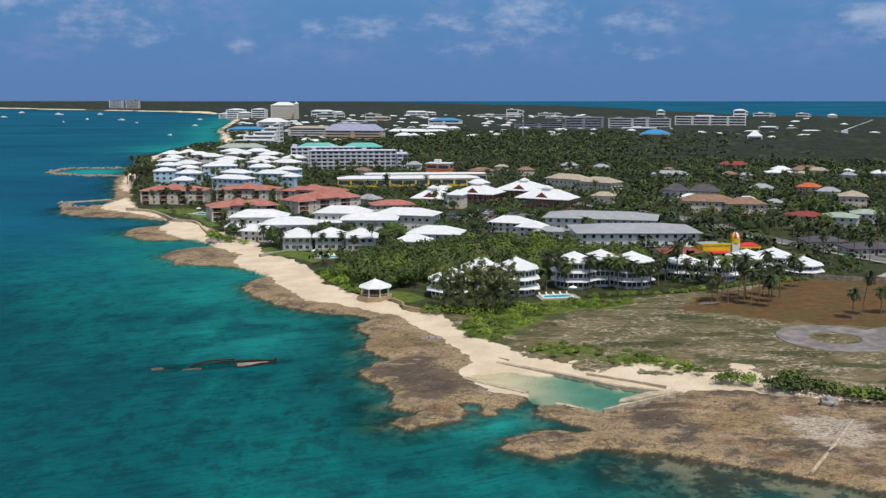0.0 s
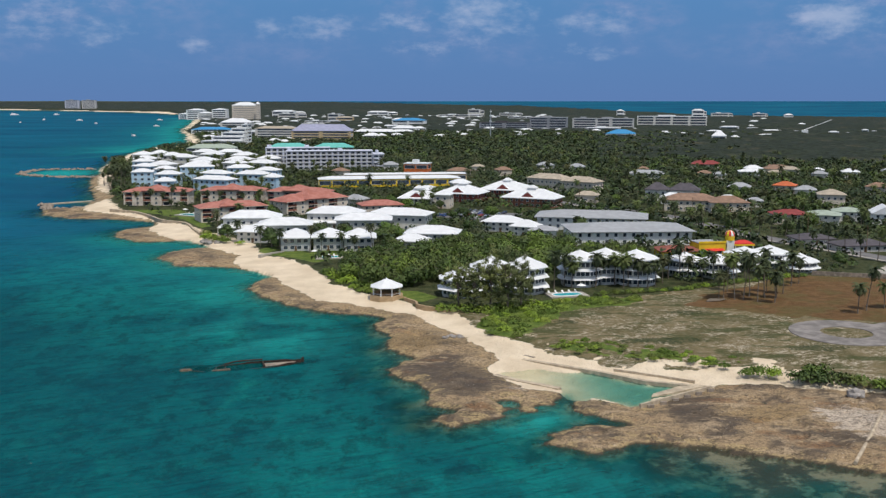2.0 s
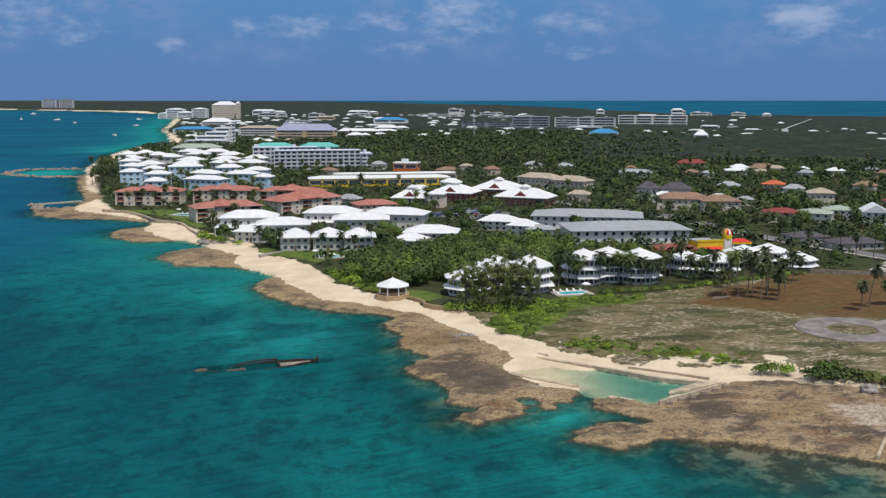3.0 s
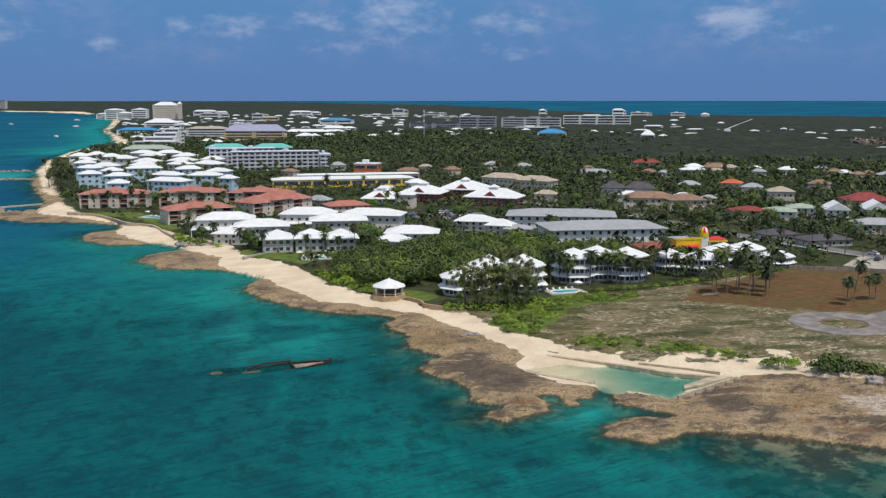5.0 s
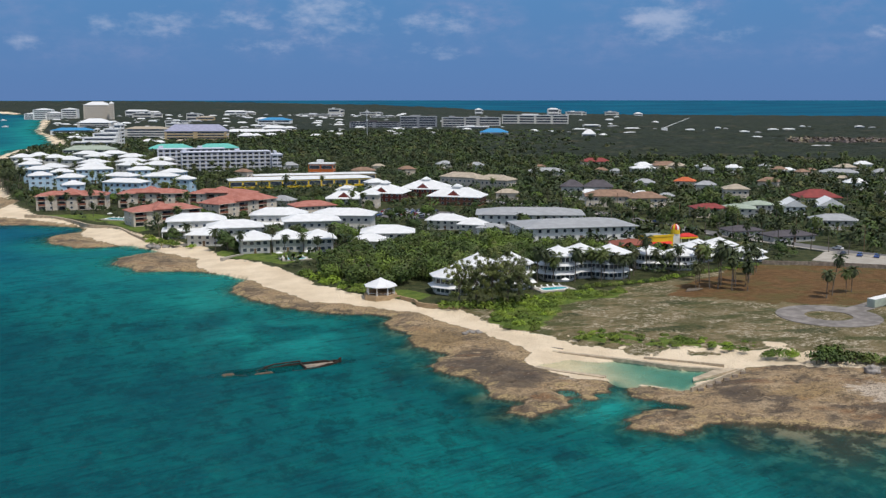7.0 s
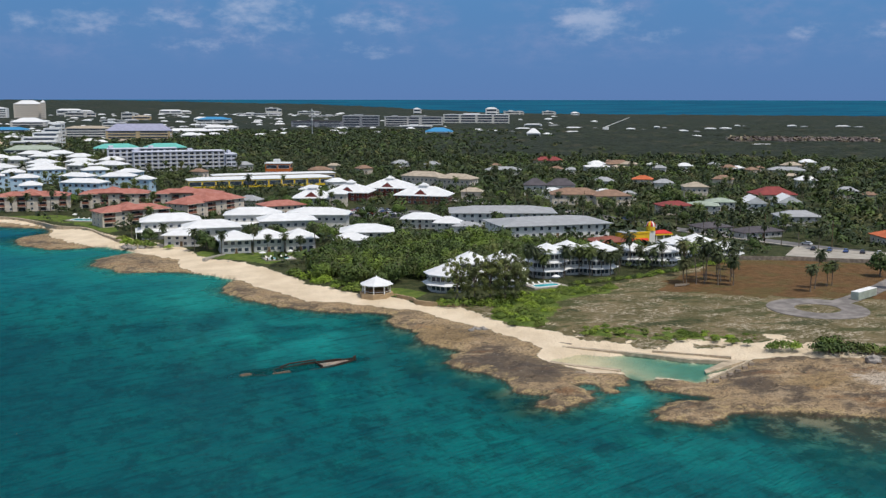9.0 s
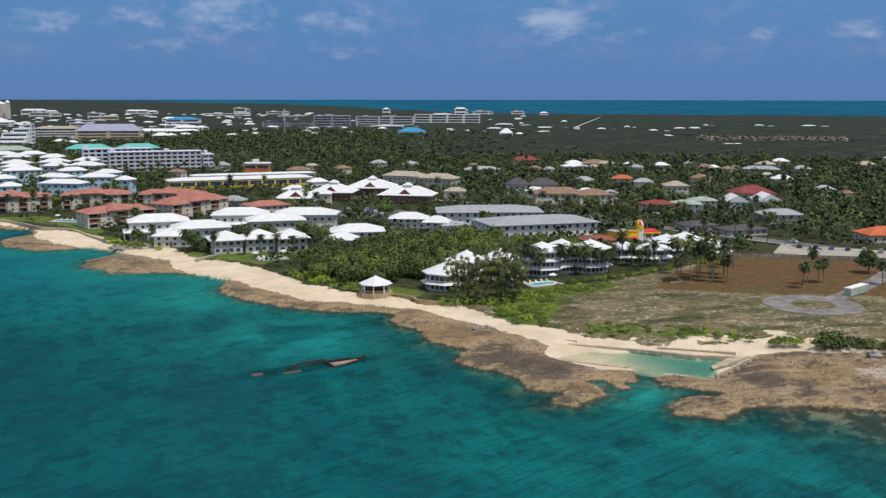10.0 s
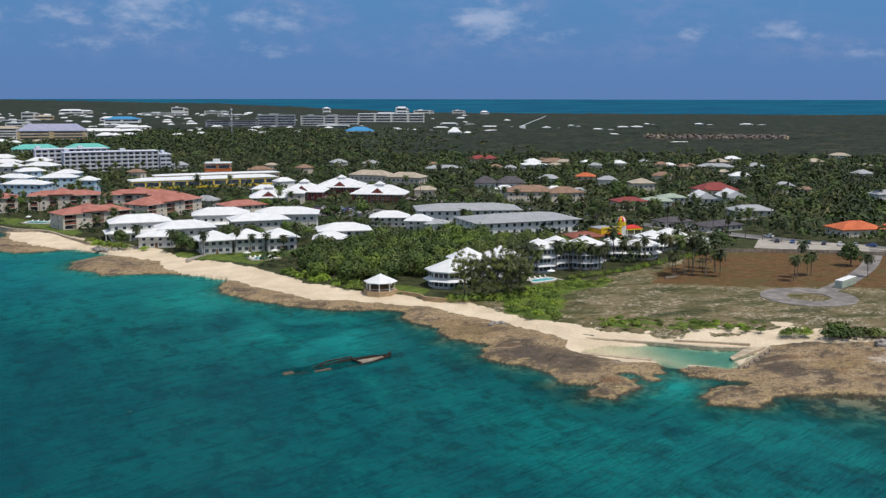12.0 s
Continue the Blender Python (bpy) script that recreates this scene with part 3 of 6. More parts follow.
def ground_colours(x, y):
    land, sand, growth = shore(x, y)
    wob = (value_noise(x, y, 5.0, 4) - 0.5) * 9
    a = np.zeros((len(x), 3))
    b = np.zeros((len(x), 3))
    basin = inside_distance(x, y, BASIN)
    in_growth = step(growth, -0.8, 1.2)
    field = step(inside_distance(x, y, FIELD) + wob, -2, 3)
    a[:, 0] = np.maximum(step(sand, -1.0, 1.0) * (1 - in_growth * (1 - 0.85 * step(wob, 0.2, 1.4) * step(-growth, -13, -3) * field)), step(basin, -2.5, 0.5) * (land < 1.5))
    a[:, 1] = (1 - step(sand, -1.0, 1.0)) * (land > -0.5) * (1 - step(basin, -1.0, 0.5))
    lush = np.maximum.reduce([step(inside_distance(x, y, LUSH) + 0.6 * wob, -1.5, 2.0), 0.9 * step(inside_distance(x, y, LUSH_STRIP) + wob * 0.8, 0.0, 2.0) * step(value_noise(x + 31, y, 4.0, 4), 0.34, 0.50)] + [step(inside_distance(x, y, p), -0.6, 0.6) for p in (LAWN_EAST, LAWN_MID, LAWN_WEST)])
    a[:, 2] = lush * in_growth
    turf = sum(np.exp(-((x - px) / rx) ** 2 - ((y - py) / ry) ** 2) for px, py, rx, ry in ((43, 289, 8, 4.5), (67, 279, 9, 4.0), (50, 246, 16, 5), (30, 268, 5, 4), (88, 236, 10, 4)))
    b[:, 0] = field
    b[:, 1] = step(inside_distance(x, y, EARTH) + wob * 0.8, -2, 3)
    b[:, 2] = (land <= -0.5) * (1 - step(basin, -2.5, 0.5))
    far_bay = (y > 850) & (land > -1) & (growth < 1)
    a[:, 0], a[:, 1] = np.where(far_bay, 1, a[:, 0]), np.where(far_bay, 0, a[:, 1])
    b[:, 0] = np.maximum(b[:, 0], (y < 288) * step(x, -12, -6) * step(growth, -1, 1) * (x < 130))
    b[:, 0] *= 1 - 0.55 * step(turf + (value_noise(x, y, 3.0, 4) - 0.5) * 0.7, 0.35, 0.7)
    rim = np.zeros((len(x), 3))
    rim[:, 0] = np.exp(-np.clip(land, 0, None) / 5.0)
    rim[:, 1] = np.exp(-np.clip(land, 0, None) / 1.5)
    rim[:, 2] = np.exp(np.clip(sand, None, 0) / 7.0) * step(y, 205, 230)
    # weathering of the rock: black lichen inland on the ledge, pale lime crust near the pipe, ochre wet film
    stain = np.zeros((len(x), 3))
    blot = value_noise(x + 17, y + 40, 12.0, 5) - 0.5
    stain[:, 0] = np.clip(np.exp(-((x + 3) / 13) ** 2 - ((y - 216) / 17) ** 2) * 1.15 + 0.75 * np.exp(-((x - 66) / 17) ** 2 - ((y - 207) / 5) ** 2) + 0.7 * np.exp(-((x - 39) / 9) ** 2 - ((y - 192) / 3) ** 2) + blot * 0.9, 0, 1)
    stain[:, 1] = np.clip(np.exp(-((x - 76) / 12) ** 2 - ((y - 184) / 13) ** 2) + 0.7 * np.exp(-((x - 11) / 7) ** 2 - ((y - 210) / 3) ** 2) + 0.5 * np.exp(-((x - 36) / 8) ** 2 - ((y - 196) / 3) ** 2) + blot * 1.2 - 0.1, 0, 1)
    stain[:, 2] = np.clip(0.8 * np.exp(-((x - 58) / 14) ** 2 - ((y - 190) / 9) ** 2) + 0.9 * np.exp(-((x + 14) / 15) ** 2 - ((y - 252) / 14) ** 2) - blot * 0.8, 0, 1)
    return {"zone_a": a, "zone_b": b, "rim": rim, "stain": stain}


def water_colours(x, y):
    land, _, _ = shore(x, y)
    basin = inside_distance(x, y, BASIN)
    out = np.clip(-land, 0, None)
    reef = np.exp(-(out / 36) ** 2) * step(x, 18, 34) * (1 - step(y, 178, 192)) * (0.7 + 0.3 * step(value_noise(x, y, 9.0, 4), 0.2, 0.6))
    c = np.zeros((len(x), 3))
    shelf = 0.80 * np.exp(-(out / 11) ** 2) * step(x, -34, -24) * (1 - step(x, 8, 16)) * step(y, 180, 186) * (1 - step(y, 280, 300)) * step(value_noise(x + 3, y, 6.0, 4), 0.38, 0.56)
    reef = np.maximum(reef, shelf)
    c[:, 0] = np.clip(np.maximum(0.84 * np.exp(-out / 6.5), 0.93 * reef), 0, 0.93) * (out < 60)
    c[:, 0] = np.maximum(c[:, 0], (0.95 - 0.36 * step(x, 12, 36)) * step(basin, -3, 1))
    wx, wy = (x + 53) * 0.97 + (y - 233) * 0.24, (y - 233) * 0.97 - (x + 53) * 0.24
    c[:, 0] = np.maximum(c[:, 0], 0.5 * np.exp(-(wx / 16.5) ** 6 - (wy / 3.0) ** 4))
    c[:, 1] = step(np.hypot(x + 40, y - 150) + (value_noise(x, y, 80.0, 3) - 0.5) * 160, 170, 420)
    sandy = step(y, 285, 330) * (1 - step(y, 430, 520)) * 0.9 + step(y, 1000, 1300) * (1 - step(y, 3000, 3400)) * 0.8
    c[:, 2] = 0.75 * np.exp(-out / np.where(y > 900, 75, 16)) * np.clip(sandy * (x < 0) + 0.45 * step(value_noise(x, y, 30.0, 3), 0.5, 0.68), 0, 1)
    c[:, 2] = np.clip(c[:, 2] + 0.8 * np.exp(-((x - 12) / 10) ** 2 - ((y - 190) / 12) ** 2) + 0.35 * np.exp(-((x + 52) / 22) ** 2 - ((y - 268) / 26) ** 2) * step(value_noise(x, y, 18.0, 4), 0.4, 0.6), 0, 0.85)
    c[:, 2] = np.maximum.reduce([c[:, 2], 0.25 * step(basin, -2, 1), 0.7 * np.exp(-((x + 298) / 34) ** 4 - ((y - 862) / 38) ** 4), 0.55 * np.exp(-((x + 196) / 22) ** 2 - ((y - 640) / 22) ** 2)])
    c[:, 1] = c[:, 1] * (1 - np.clip(c[:, 2] / 0.6, 0, 0.85))
    off = np.zeros((len(x), 3))
    off[:, 0] = step(out + (value_noise(x + 8, y, 45.0, 4) - 0.5) * 70, 25, 110) * (1 - step(y, 260, 420))
    return {"depth": c, "offshore": off}


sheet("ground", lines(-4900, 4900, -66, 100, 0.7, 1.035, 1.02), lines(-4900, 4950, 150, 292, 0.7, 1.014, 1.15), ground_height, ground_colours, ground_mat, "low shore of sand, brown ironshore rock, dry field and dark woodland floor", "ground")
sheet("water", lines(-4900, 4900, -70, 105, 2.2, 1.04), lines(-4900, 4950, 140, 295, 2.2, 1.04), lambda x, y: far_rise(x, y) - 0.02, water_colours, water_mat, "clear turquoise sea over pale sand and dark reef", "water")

# ---- builders ----
class Geo:
    """A mesh in the making: boxes, roofs, tubes and leaves, by material slot."""

    def __init__(self):
        self.v, self.f, self.m = [], [], []

    def face(self, points, slot=0):
        i = len(self.v)
        self.v += [tuple(p) for p in points]
        self.f.append(tuple(range(i, i + len(points))))
        self.m.append(slot)

    def solid(self, rings, slot=0, cap=True):
        """Skin over rings of equal count, from bottom to top."""
        i, n = len(self.v), len(rings[0])
        for r in rings:
            self.v += [tuple(p) for p in r]
        for k in range(len(rings) - 1):
            for j in range(n):
                a, b = i + k * n + j, i + k * n + (j + 1) % n
                self.f.append((a, b, b + n, a + n))
                self.m.append(slot)
        if cap:
            self.f.append(tuple(i + j for j in reversed(range(n))))
            self.f.append(tuple(i + (len(rings) - 1) * n + j for j in range(n)))
            self.m += [slot, slot]
        return self

    def box(self, x0, x1, y0, y1, z0, z1, slot=0):
        r = [(x0, y0), (x1, y0), (x1, y1), (x0, y1)]
        return self.solid([[(x, y, z0) for x, y in r], [(x, y, z1) for x, y in r]], slot)

    def hip(self, x0, x1, y0, y1, z, rise, over=0.8, slot=0, ridge=None, gable=False):
        """A roof with a fascia: hipped, or gabled along its longer side."""
        x0, x1, y0, y1 = x0 - over, x1 + over, y0 - over, y1 + over
        w, d = x1 - x0, y1 - y0
        inset = 0.0 if gable else min(w, d) / 2 * 0.96
        if w >= d:
            top = [(x0 + inset, (y0 + y1) / 2 - 0.1), (x1 - inset, (y0 + y1) / 2 - 0.1), (x1 - inset, (y0 + y1) / 2 + 0.1), (x0 + inset, (y0 + y1) / 2 + 0.1)]
        else:
            top = [((x0 + x1) / 2 - 0.1, y0 + inset), ((x0 + x1) / 2 + 0.1, y0 + inset), ((x0 + x1) / 2 + 0.1, y1 - inset), ((x0 + x1) / 2 - 0.1, y1 - inset)]
        base = [(x0, y0), (x1, y0), (x1, y1), (x0, y1)]
        return self.solid([[(x, y, z - 0.12) for x, y in base], [(x, y, z + 0.18) for x, y in base], [(x, y, z + 0.18 + rise) for x, y in top]], slot)

    def ring(self, n, r0, r1, z0, z1, cx=0, cy=0, slot=0, turn=0.0, squash=1.0):
        rings = []
        for r, z in ((r0, z0), (r1, z1)):
            rings.append([(cx + r * math.cos(turn + 2 * math.pi * k / n), cy + squash * r * math.sin(turn + 2 * math.pi * k / n), z) for k in range(n)])
        return self.solid(rings, slot)

    def tube(self, path, radii, n=7, slot=0):
        rings = []
        for i, (p, r) in enumerate(zip(path, radii)):
            a, b = Vector(path[max(i - 1, 0)]), Vector(path[min(i + 1, len(path) - 1)])
            q = (b - a).to_track_quat("Z", "Y")
            rings.append([Vector(p) + q @ Vector((r * math.cos(2 * math.pi * k / n), r * math.sin(2 * math.pi * k / n), 0)) for k in range(n)])
        return self.solid(rings, slot)

    def mesh(self, name, *mats):
        me = bpy.data.meshes.new(name)
        me.from_pydata([tuple(p) for p in self.v], [], self.f)
        me.polygons.foreach_set("material_index", self.m)
        for m in mats:
            me.materials.append(m)
        me.update()
        return me


def part(name, geo, material, parent, label="", at=None):
    """One mesh under a thing or a part. geo: a Geo, or a mesh to share."""
    me = geo if isinstance(geo, bpy.types.Mesh) else geo.mesh(name, *(material if isinstance(material, tuple) else (material,)))
    ob = new(name, me)
    ob.parent = parent
    if at is not None:
        ob.matrix_basis = at
    return tagged(ob, label)


def thing(name, label, category, x, y, z=GZ, turn=0.0, group="", kind=""):
    ob = new(name)
    ob.empty_display_size = 0.5
    ob.matrix_basis = pose(x, y, z, 0, 0, turn)
    return tagged(ob, label, category, group, kind)


KEEP_CLEAR = []          # (x, y, radius) with no woodland


def clear(x, y, turn, length, depth, margin=5.5):
    c, s = math.cos(radians(turn)), math.sin(radians(turn))
    n = max(1, round(length / max(depth, 6)))
    for k in range(n):
        u, v = -length / 2 + length * (k + 0.5) / n, depth / 2 - 3.5
        KEEP_CLEAR.append((x + u * c - v * s, y + u * s + v * c, max(depth, length / n) / 2 + margin))


SHARED = {}


def window_mesh(w, h):
    key = ("window", round(w, 1), round(h, 1))
    if key not in SHARED:
        g = Geo()
        t = 0.10
        rects = [(w / 2 + t, -t, h + t, 0.06), (w / 2 + t, -t, h + t, -0.10), (w / 2, 0.0, h, -0.10), (w / 2, 0.0, h, -0.02)]
        g.solid([[(-q, d, lo), (q, d, lo), (q, d, hi), (-q, d, hi)] for q, lo, hi, d in rects])
        g.m[-1] = 1
        SHARED[key] = g.mesh("window", white_wall, glass)
    return SHARED[key]


def windows_along(owner, length, at, z, h, w=1.3, gap=3.2):
    """A row of windows on a face that runs along local x, set at the pose `at`."""
    n = max(1, int(length / gap))
    for k in range(n):
        part("window", window_mesh(w, h), None, owner, at=at @ pose(-length / 2 + length * (k + 0.5) / n, 0, z))


def house(label, x, y, turn, length, depth, eave, storeys, wall, roof, rise=2.6, style="hip", over=0.8, name="house", category="house", group="", win=(1.3, 1.2, 3.2), base=GZ, lean_to=False):
    """A house whose front lies along local x at y = 0; storeys with windows on four sides, a door and its roof."""
    ob = thing(name, label, category, x, y, base, turn, group)
    clear(x, y, turn, length, depth)
    h = eave - base
    part("wall", Geo().box(-length / 2, length / 2, 0, depth, -0.4, h), wall, ob)
    top = part("roof", Geo().hip(-length / 2, length / 2, 0, depth, h, rise, over, gable=style == "gable"), roof, ob)
    ln = max(length - depth, 0.6) / 2
    if length >= depth:
        part("ridge_cap", Geo().box(-ln, ln, depth / 2 - 0.22, depth / 2 + 0.22, h + rise + 0.12, h + rise + 0.28), roof, top)
    sh = h / storeys
    part("door", Geo().box(-0.55, 0.55, -0.08, 0.05, 0.02, 2.1), wood, ob, "dark wooden door")
    w, wh, gap = win
    for s in range(storeys):
        z = s * sh + 0.3 * sh
        windows_along(ob, length - 1.0, pose(0, -0.02, 0), z, min(wh, 0.52 * sh), w, gap)
        windows_along(ob, depth - 1.0, pose(-length / 2 - 0.02, depth / 2, 0, 0, 0, -90), z, min(wh, 0.52 * sh), w, gap * 1.2)
        windows_along(ob, depth - 1.0, pose(length / 2 + 0.02, depth / 2, 0, 0, 0, 90), z, min(wh, 0.52 * sh), w, gap * 1.2)
    if lean_to:          # a veranda roof round the front and sides, on posts
        g = Geo()
        o = 2.6
        lo = [(-length / 2 - o, -o), (length / 2 + o, -o), (length / 2 + o, depth), (-length / 2 - o, depth)]
        hi = [(-length / 2, 0), (length / 2, 0), (length / 2, depth - 0.5), (-length / 2, depth - 0.5)]
        g.solid([[(a, b, sh - 0.35) for a, b in lo], [(a, b, sh - 0.15) for a, b in lo], [(a, b, sh + 0.7) for a, b in hi]])
        part("veranda_roof", g, roof, ob)
        n = max(3, int(length / 4))
        post = Geo().box(-0.12, 0.12, -0.12, 0.12, -0.2, sh - 0.3).mesh("post", white_wall)
        for k in range(n + 1):
            part("post", post, None, ob, at=pose(-length / 2 - o + 0.4 + (length + 2 * o - 0.8) * k / n, -o + 0.4, 0))
    return ob


def loggia_block(label, x, y, turn, length, depth, eave, storeys, wall, roof, rise=2.4, bays=5, name="apartment_block", group="", base=GZ, flat=False, reach=1.8, over=0.8, rail=None):
    """Apartments with deep open balconies between piers, floor by floor; tiled hip or flat roof."""
    ob = thing(name, label, "apartment block", x, y, base, turn, group)
    clear(x, y, turn, length, depth)
    h = eave - base
    sh, bw = h / storeys, length / bays
    part("wall", Geo().box(-length / 2, length / 2, reach, depth, -0.4, h), wall, ob)
    if flat:
        g = Geo().box(-length / 2 - 0.3, length / 2 + 0.3, -0.3, depth + 0.3, h, h + 0.35)
        g.box(-length / 2 + 1.2, -length / 2 + 5, depth * 0.4, depth * 0.8, h + 0.35, h + 2.6)
        g.box(length * 0.1, length * 0.1 + 4, depth * 0.4, depth * 0.7, h + 0.35, h + 2.2)
        part("roof", g, roof, ob)
    else:
        top = part("roof", Geo().hip(-length / 2, length / 2, 0, depth, h, rise, over), roof, ob)
        part("raised_hip", Geo().hip(-length * 0.2, length * 0.12, -0.5, depth + 0.5, h + 0.7, rise + 0.5, over), roof, top)
        part("gutter", Geo().box(-length / 2 - over, length / 2 + over, -over - 0.12, -over - 0.01, h - 0.05, h + 0.12), cream_wall, top)
    pier = Geo().box(-0.45, 0.45, 0, reach + 0.01, -0.4, h - 0.13).mesh("pier", wall)
    for k in range(bays + 1):
        part("pier", pier, None, ob, at=pose(-length / 2 + bw * k + (0.451 if k == 0 else -0.451 if k == bays else 0), 0, 0))
    parapet = Geo().box(-bw / 2 + 0.45, bw / 2 - 0.45, 0.06, 0.2, 0.0, 0.95).mesh("parapet", rail or wall)
    slab = Geo().box(-bw / 2 + 0.45, bw / 2 - 0.45, 0.03, reach, -0.25, 0.0).mesh("floor_slab", wall)
    infill = Geo().box(-bw / 2 + 0.45, bw / 2 - 0.45, 0.02, reach, 0, sh).mesh("bay_wall", wall)
    for s in range(storeys):
        for k in range(bays):
            c = -length / 2 + bw * (k + 0.5)
            if k % 2 and bays > 4 and not flat:
                part("bay_wall", infill, None, ob, at=pose(c, 0, s * sh))
                part("window", window_mesh(1.2, 1.2), None, ob, at=pose(c, 0.0, s * sh + 0.9))
                continue
            part("floor_slab", slab, None, ob, at=pose(c, 0, s * sh))
            if s or flat:
                part("parapet", parapet, None, ob, at=pose(c, 0, s * sh))
            part("window", window_mesh(bw * 0.6, sh * 0.72), None, ob, at=pose(c, reach - 0.02, s * sh + 0.1))
        for side, a in ((-1, -90), (1, 90)):
            windows_along(ob, depth - reach - 1, pose(side * (length / 2 + 0.02), (depth + reach) / 2, 0, 0, 0, a), s * sh + 0.35 * sh, 0.4 * sh, 1.2, 4.0)
    return ob


def pavilion(label, x, y, turn, r, eave, storeys, wall, rise=3.2, name="condominium_pavilion", group="", base=GZ):
    """An eight-sided villa: white roof with an upswept cap, a white skirt roof over each floor, tall windows all round."""
    ob = thing(name, label, "apartment building", x, y, base, turn, group)
    KEEP_CLEAR.append((x, y, r + 3))
    h, e = eave - base, math.pi / 8
    sh = h / storeys
    part("wall", Geo().ring(8, r, r, -0.4, h, turn=e), wall, ob)
    g = Geo()
    rings = []
    for q, z in ((r + 1.2, h - 0.15), (r + 1.2, h + 0.15), (r * 0.55, h + 0.15 + rise * 0.56), (0.6, h + 0.15 + rise), (0.05, h + 0.4 + rise)):
        rings.append([(q * math.cos(e + math.pi * k / 4), q * math.sin(e + math.pi * k / 4), z) for k in range(8)])
    g.solid(rings)
    top = part("roof", g, white_roof, ob)
    part("finial", Geo().ring(6, 0.13, 0.05, h + rise + 0.3, h + rise + 0.75), white_wall, top)
    for s in range(1, storeys):
        g = Geo()
        rings = [[(q * math.cos(e + math.pi * k / 4), q * math.sin(e + math.pi * k / 4), z) for k in range(8)] for q, z in ((r + 1.7, s * sh - 0.45), (r + 1.7, s * sh - 0.3), (r - 0.05, s * sh + 0.35))]
        part("skirt_roof", g.solid(rings), white_roof, ob)
    side = 2 * r * math.sin(e)
    w = window_mesh(side * 0.26, sh * 0.5)
    for s in range(storeys):
        for k in (0, 1, 2, 6, 7):
            for j in (-1, 0, 1):
                part("window", w, None, ob, at=pose(0, 0, 0, 0, 0, 45 * k) @ pose(j * side * 0.31, -r * math.cos(e) - 0.02, s * sh + sh * 0.28))
    return ob


def slab_block(label, x, y, turn, length, depth, top, storeys, wall, roof, name="office_block", category="building", base=GZ, rise=0.0, group="", over=0.5, glazed=0.5):
    """A distant block: walls, ribbon windows floor by floor, flat or hipped roof."""
    ob = thing(name, label, category, x, y, base, turn, group)
    clear(x, y, turn, length, depth, 6)
    h = top - base
    part("wall", Geo().box(-length / 2, length / 2, 0, depth, -0.5, h), wall, ob)
    if rise:
        part("roof", Geo().hip(-length / 2, length / 2, 0, depth, h, rise, over), roof, ob)
    else:
        g = Geo().box(-length / 2 - 0.4, length / 2 + 0.4, -0.4, depth + 0.4, h, h + 0.7)
        g.box(-length * 0.2, length * 0.05, depth * 0.3, depth * 0.7, h + 0.7, h + 3.2)
        part("roof", g, roof, ob)
    sh = h / storeys
    n = max(2, int(length / 9)) if y < 1300 else max(1, int(length / 34))
    w = length / n * 0.86
    for s in range(storeys):
        for k in range(n):
            part("window", window_mesh(w, sh * glazed), None, ob, at=pose(-length / 2 + length * (k + 0.5) / n, -0.04, s * sh + sh * 0.3))
        for side, a in ((-1, -90), (1, 90)) if y < 1500 else ():
            part("window", window_mesh(depth * 0.7, sh * 0.5), None, ob, at=pose(side * (length / 2 + 0.04), depth / 2, s * sh + sh * 0.3, 0, 0, a))
    return ob


# ---- red-tiled apartments ----
RED = "cream apartment block with deep balconies and terracotta tile roof"
for lx, ly, a, ln, dp, bays in ((-156, 578, 0, 37, 15, 7), (-114, 583, -4, 36, 15, 7), (-76, 574, -16, 36, 15, 7)):
    loggia_block(RED, lx, ly, a, ln, dp, 9.9, 3, cream_wall, red_tile, 2.2, bays, group="red-tiled apartments", rail=brick_wall)
loggia_block("cream apartment wing with gabled terracotta tile roof", -60, 537, 44, 42, 15, 9.2, 3, cream_wall, red_tile, 3.2, 6, group="red-tiled apartments", rail=brick_wall)
loggia_block("cream apartment wing with terracotta roof beside the white villas", -99, 503, 24, 34, 14, 9.0, 3, cream_wall, red_tile, 2.4, 5, group="red-tiled apartments", rail=brick_wall)
house("small cream block with a terracotta hip roof", -25, 527, 14, 22, 14, 7, 2, cream_wall, red_tile, 2.2)

# ---- white-roofed villas by the beach ----
VILLA = "pale two-storey villa with a broad white hip roof"
VERANDA = "two-storey villa with white hip roof over a white veranda roof"
house(VERANDA, -83, 451, 2, 25, 13, 9.6, 2, pale_wall, white_roof, 2.8, lean_to=True, group="white villas", name="villa", category="villa")
house(VERANDA, -47, 465, -8, 25, 13, 9.8, 2, pale_wall, white_roof, 2.8, lean_to=True, group="white villas", name="villa", category="villa")
for lx, ly, a, ln, dp, ev in ((-79, 426, -14, 14, 12, 6.6), (-66, 431, 2, 22, 13, 8.8), (-32.5, 446, 0, 24, 13, 9.0), (-18, 462, -16, 28, 14, 9.4), (-3, 413, -10, 21, 13, 7.2), (-12.5, 402, -16, 12, 9, 5.6), (30.5, 457, -20, 17, 10, 6.4), (39, 440, -26, 11, 8, 6.4)):
    house(VILLA, lx, ly, a, ln, dp, ev, 2 if ev > 6 else 1, pale_wall, white_roof, 2.6, over=1.2, group="white villas", name="villa", category="villa")
for lx, ly, a in ((-58, 401, 4), (-45, 402, 0), (-32.5, 400, 2)):
    house("grey-blue two-storey villa with pyramid white roof above a lawn", lx, ly, a, 11.8, 11.5, 7.4, 2, slate_wall, white_roof, 3.1, over=1.3, group="lawn villas", name="villa", category="villa", win=(1.6, 1.4, 2.6))

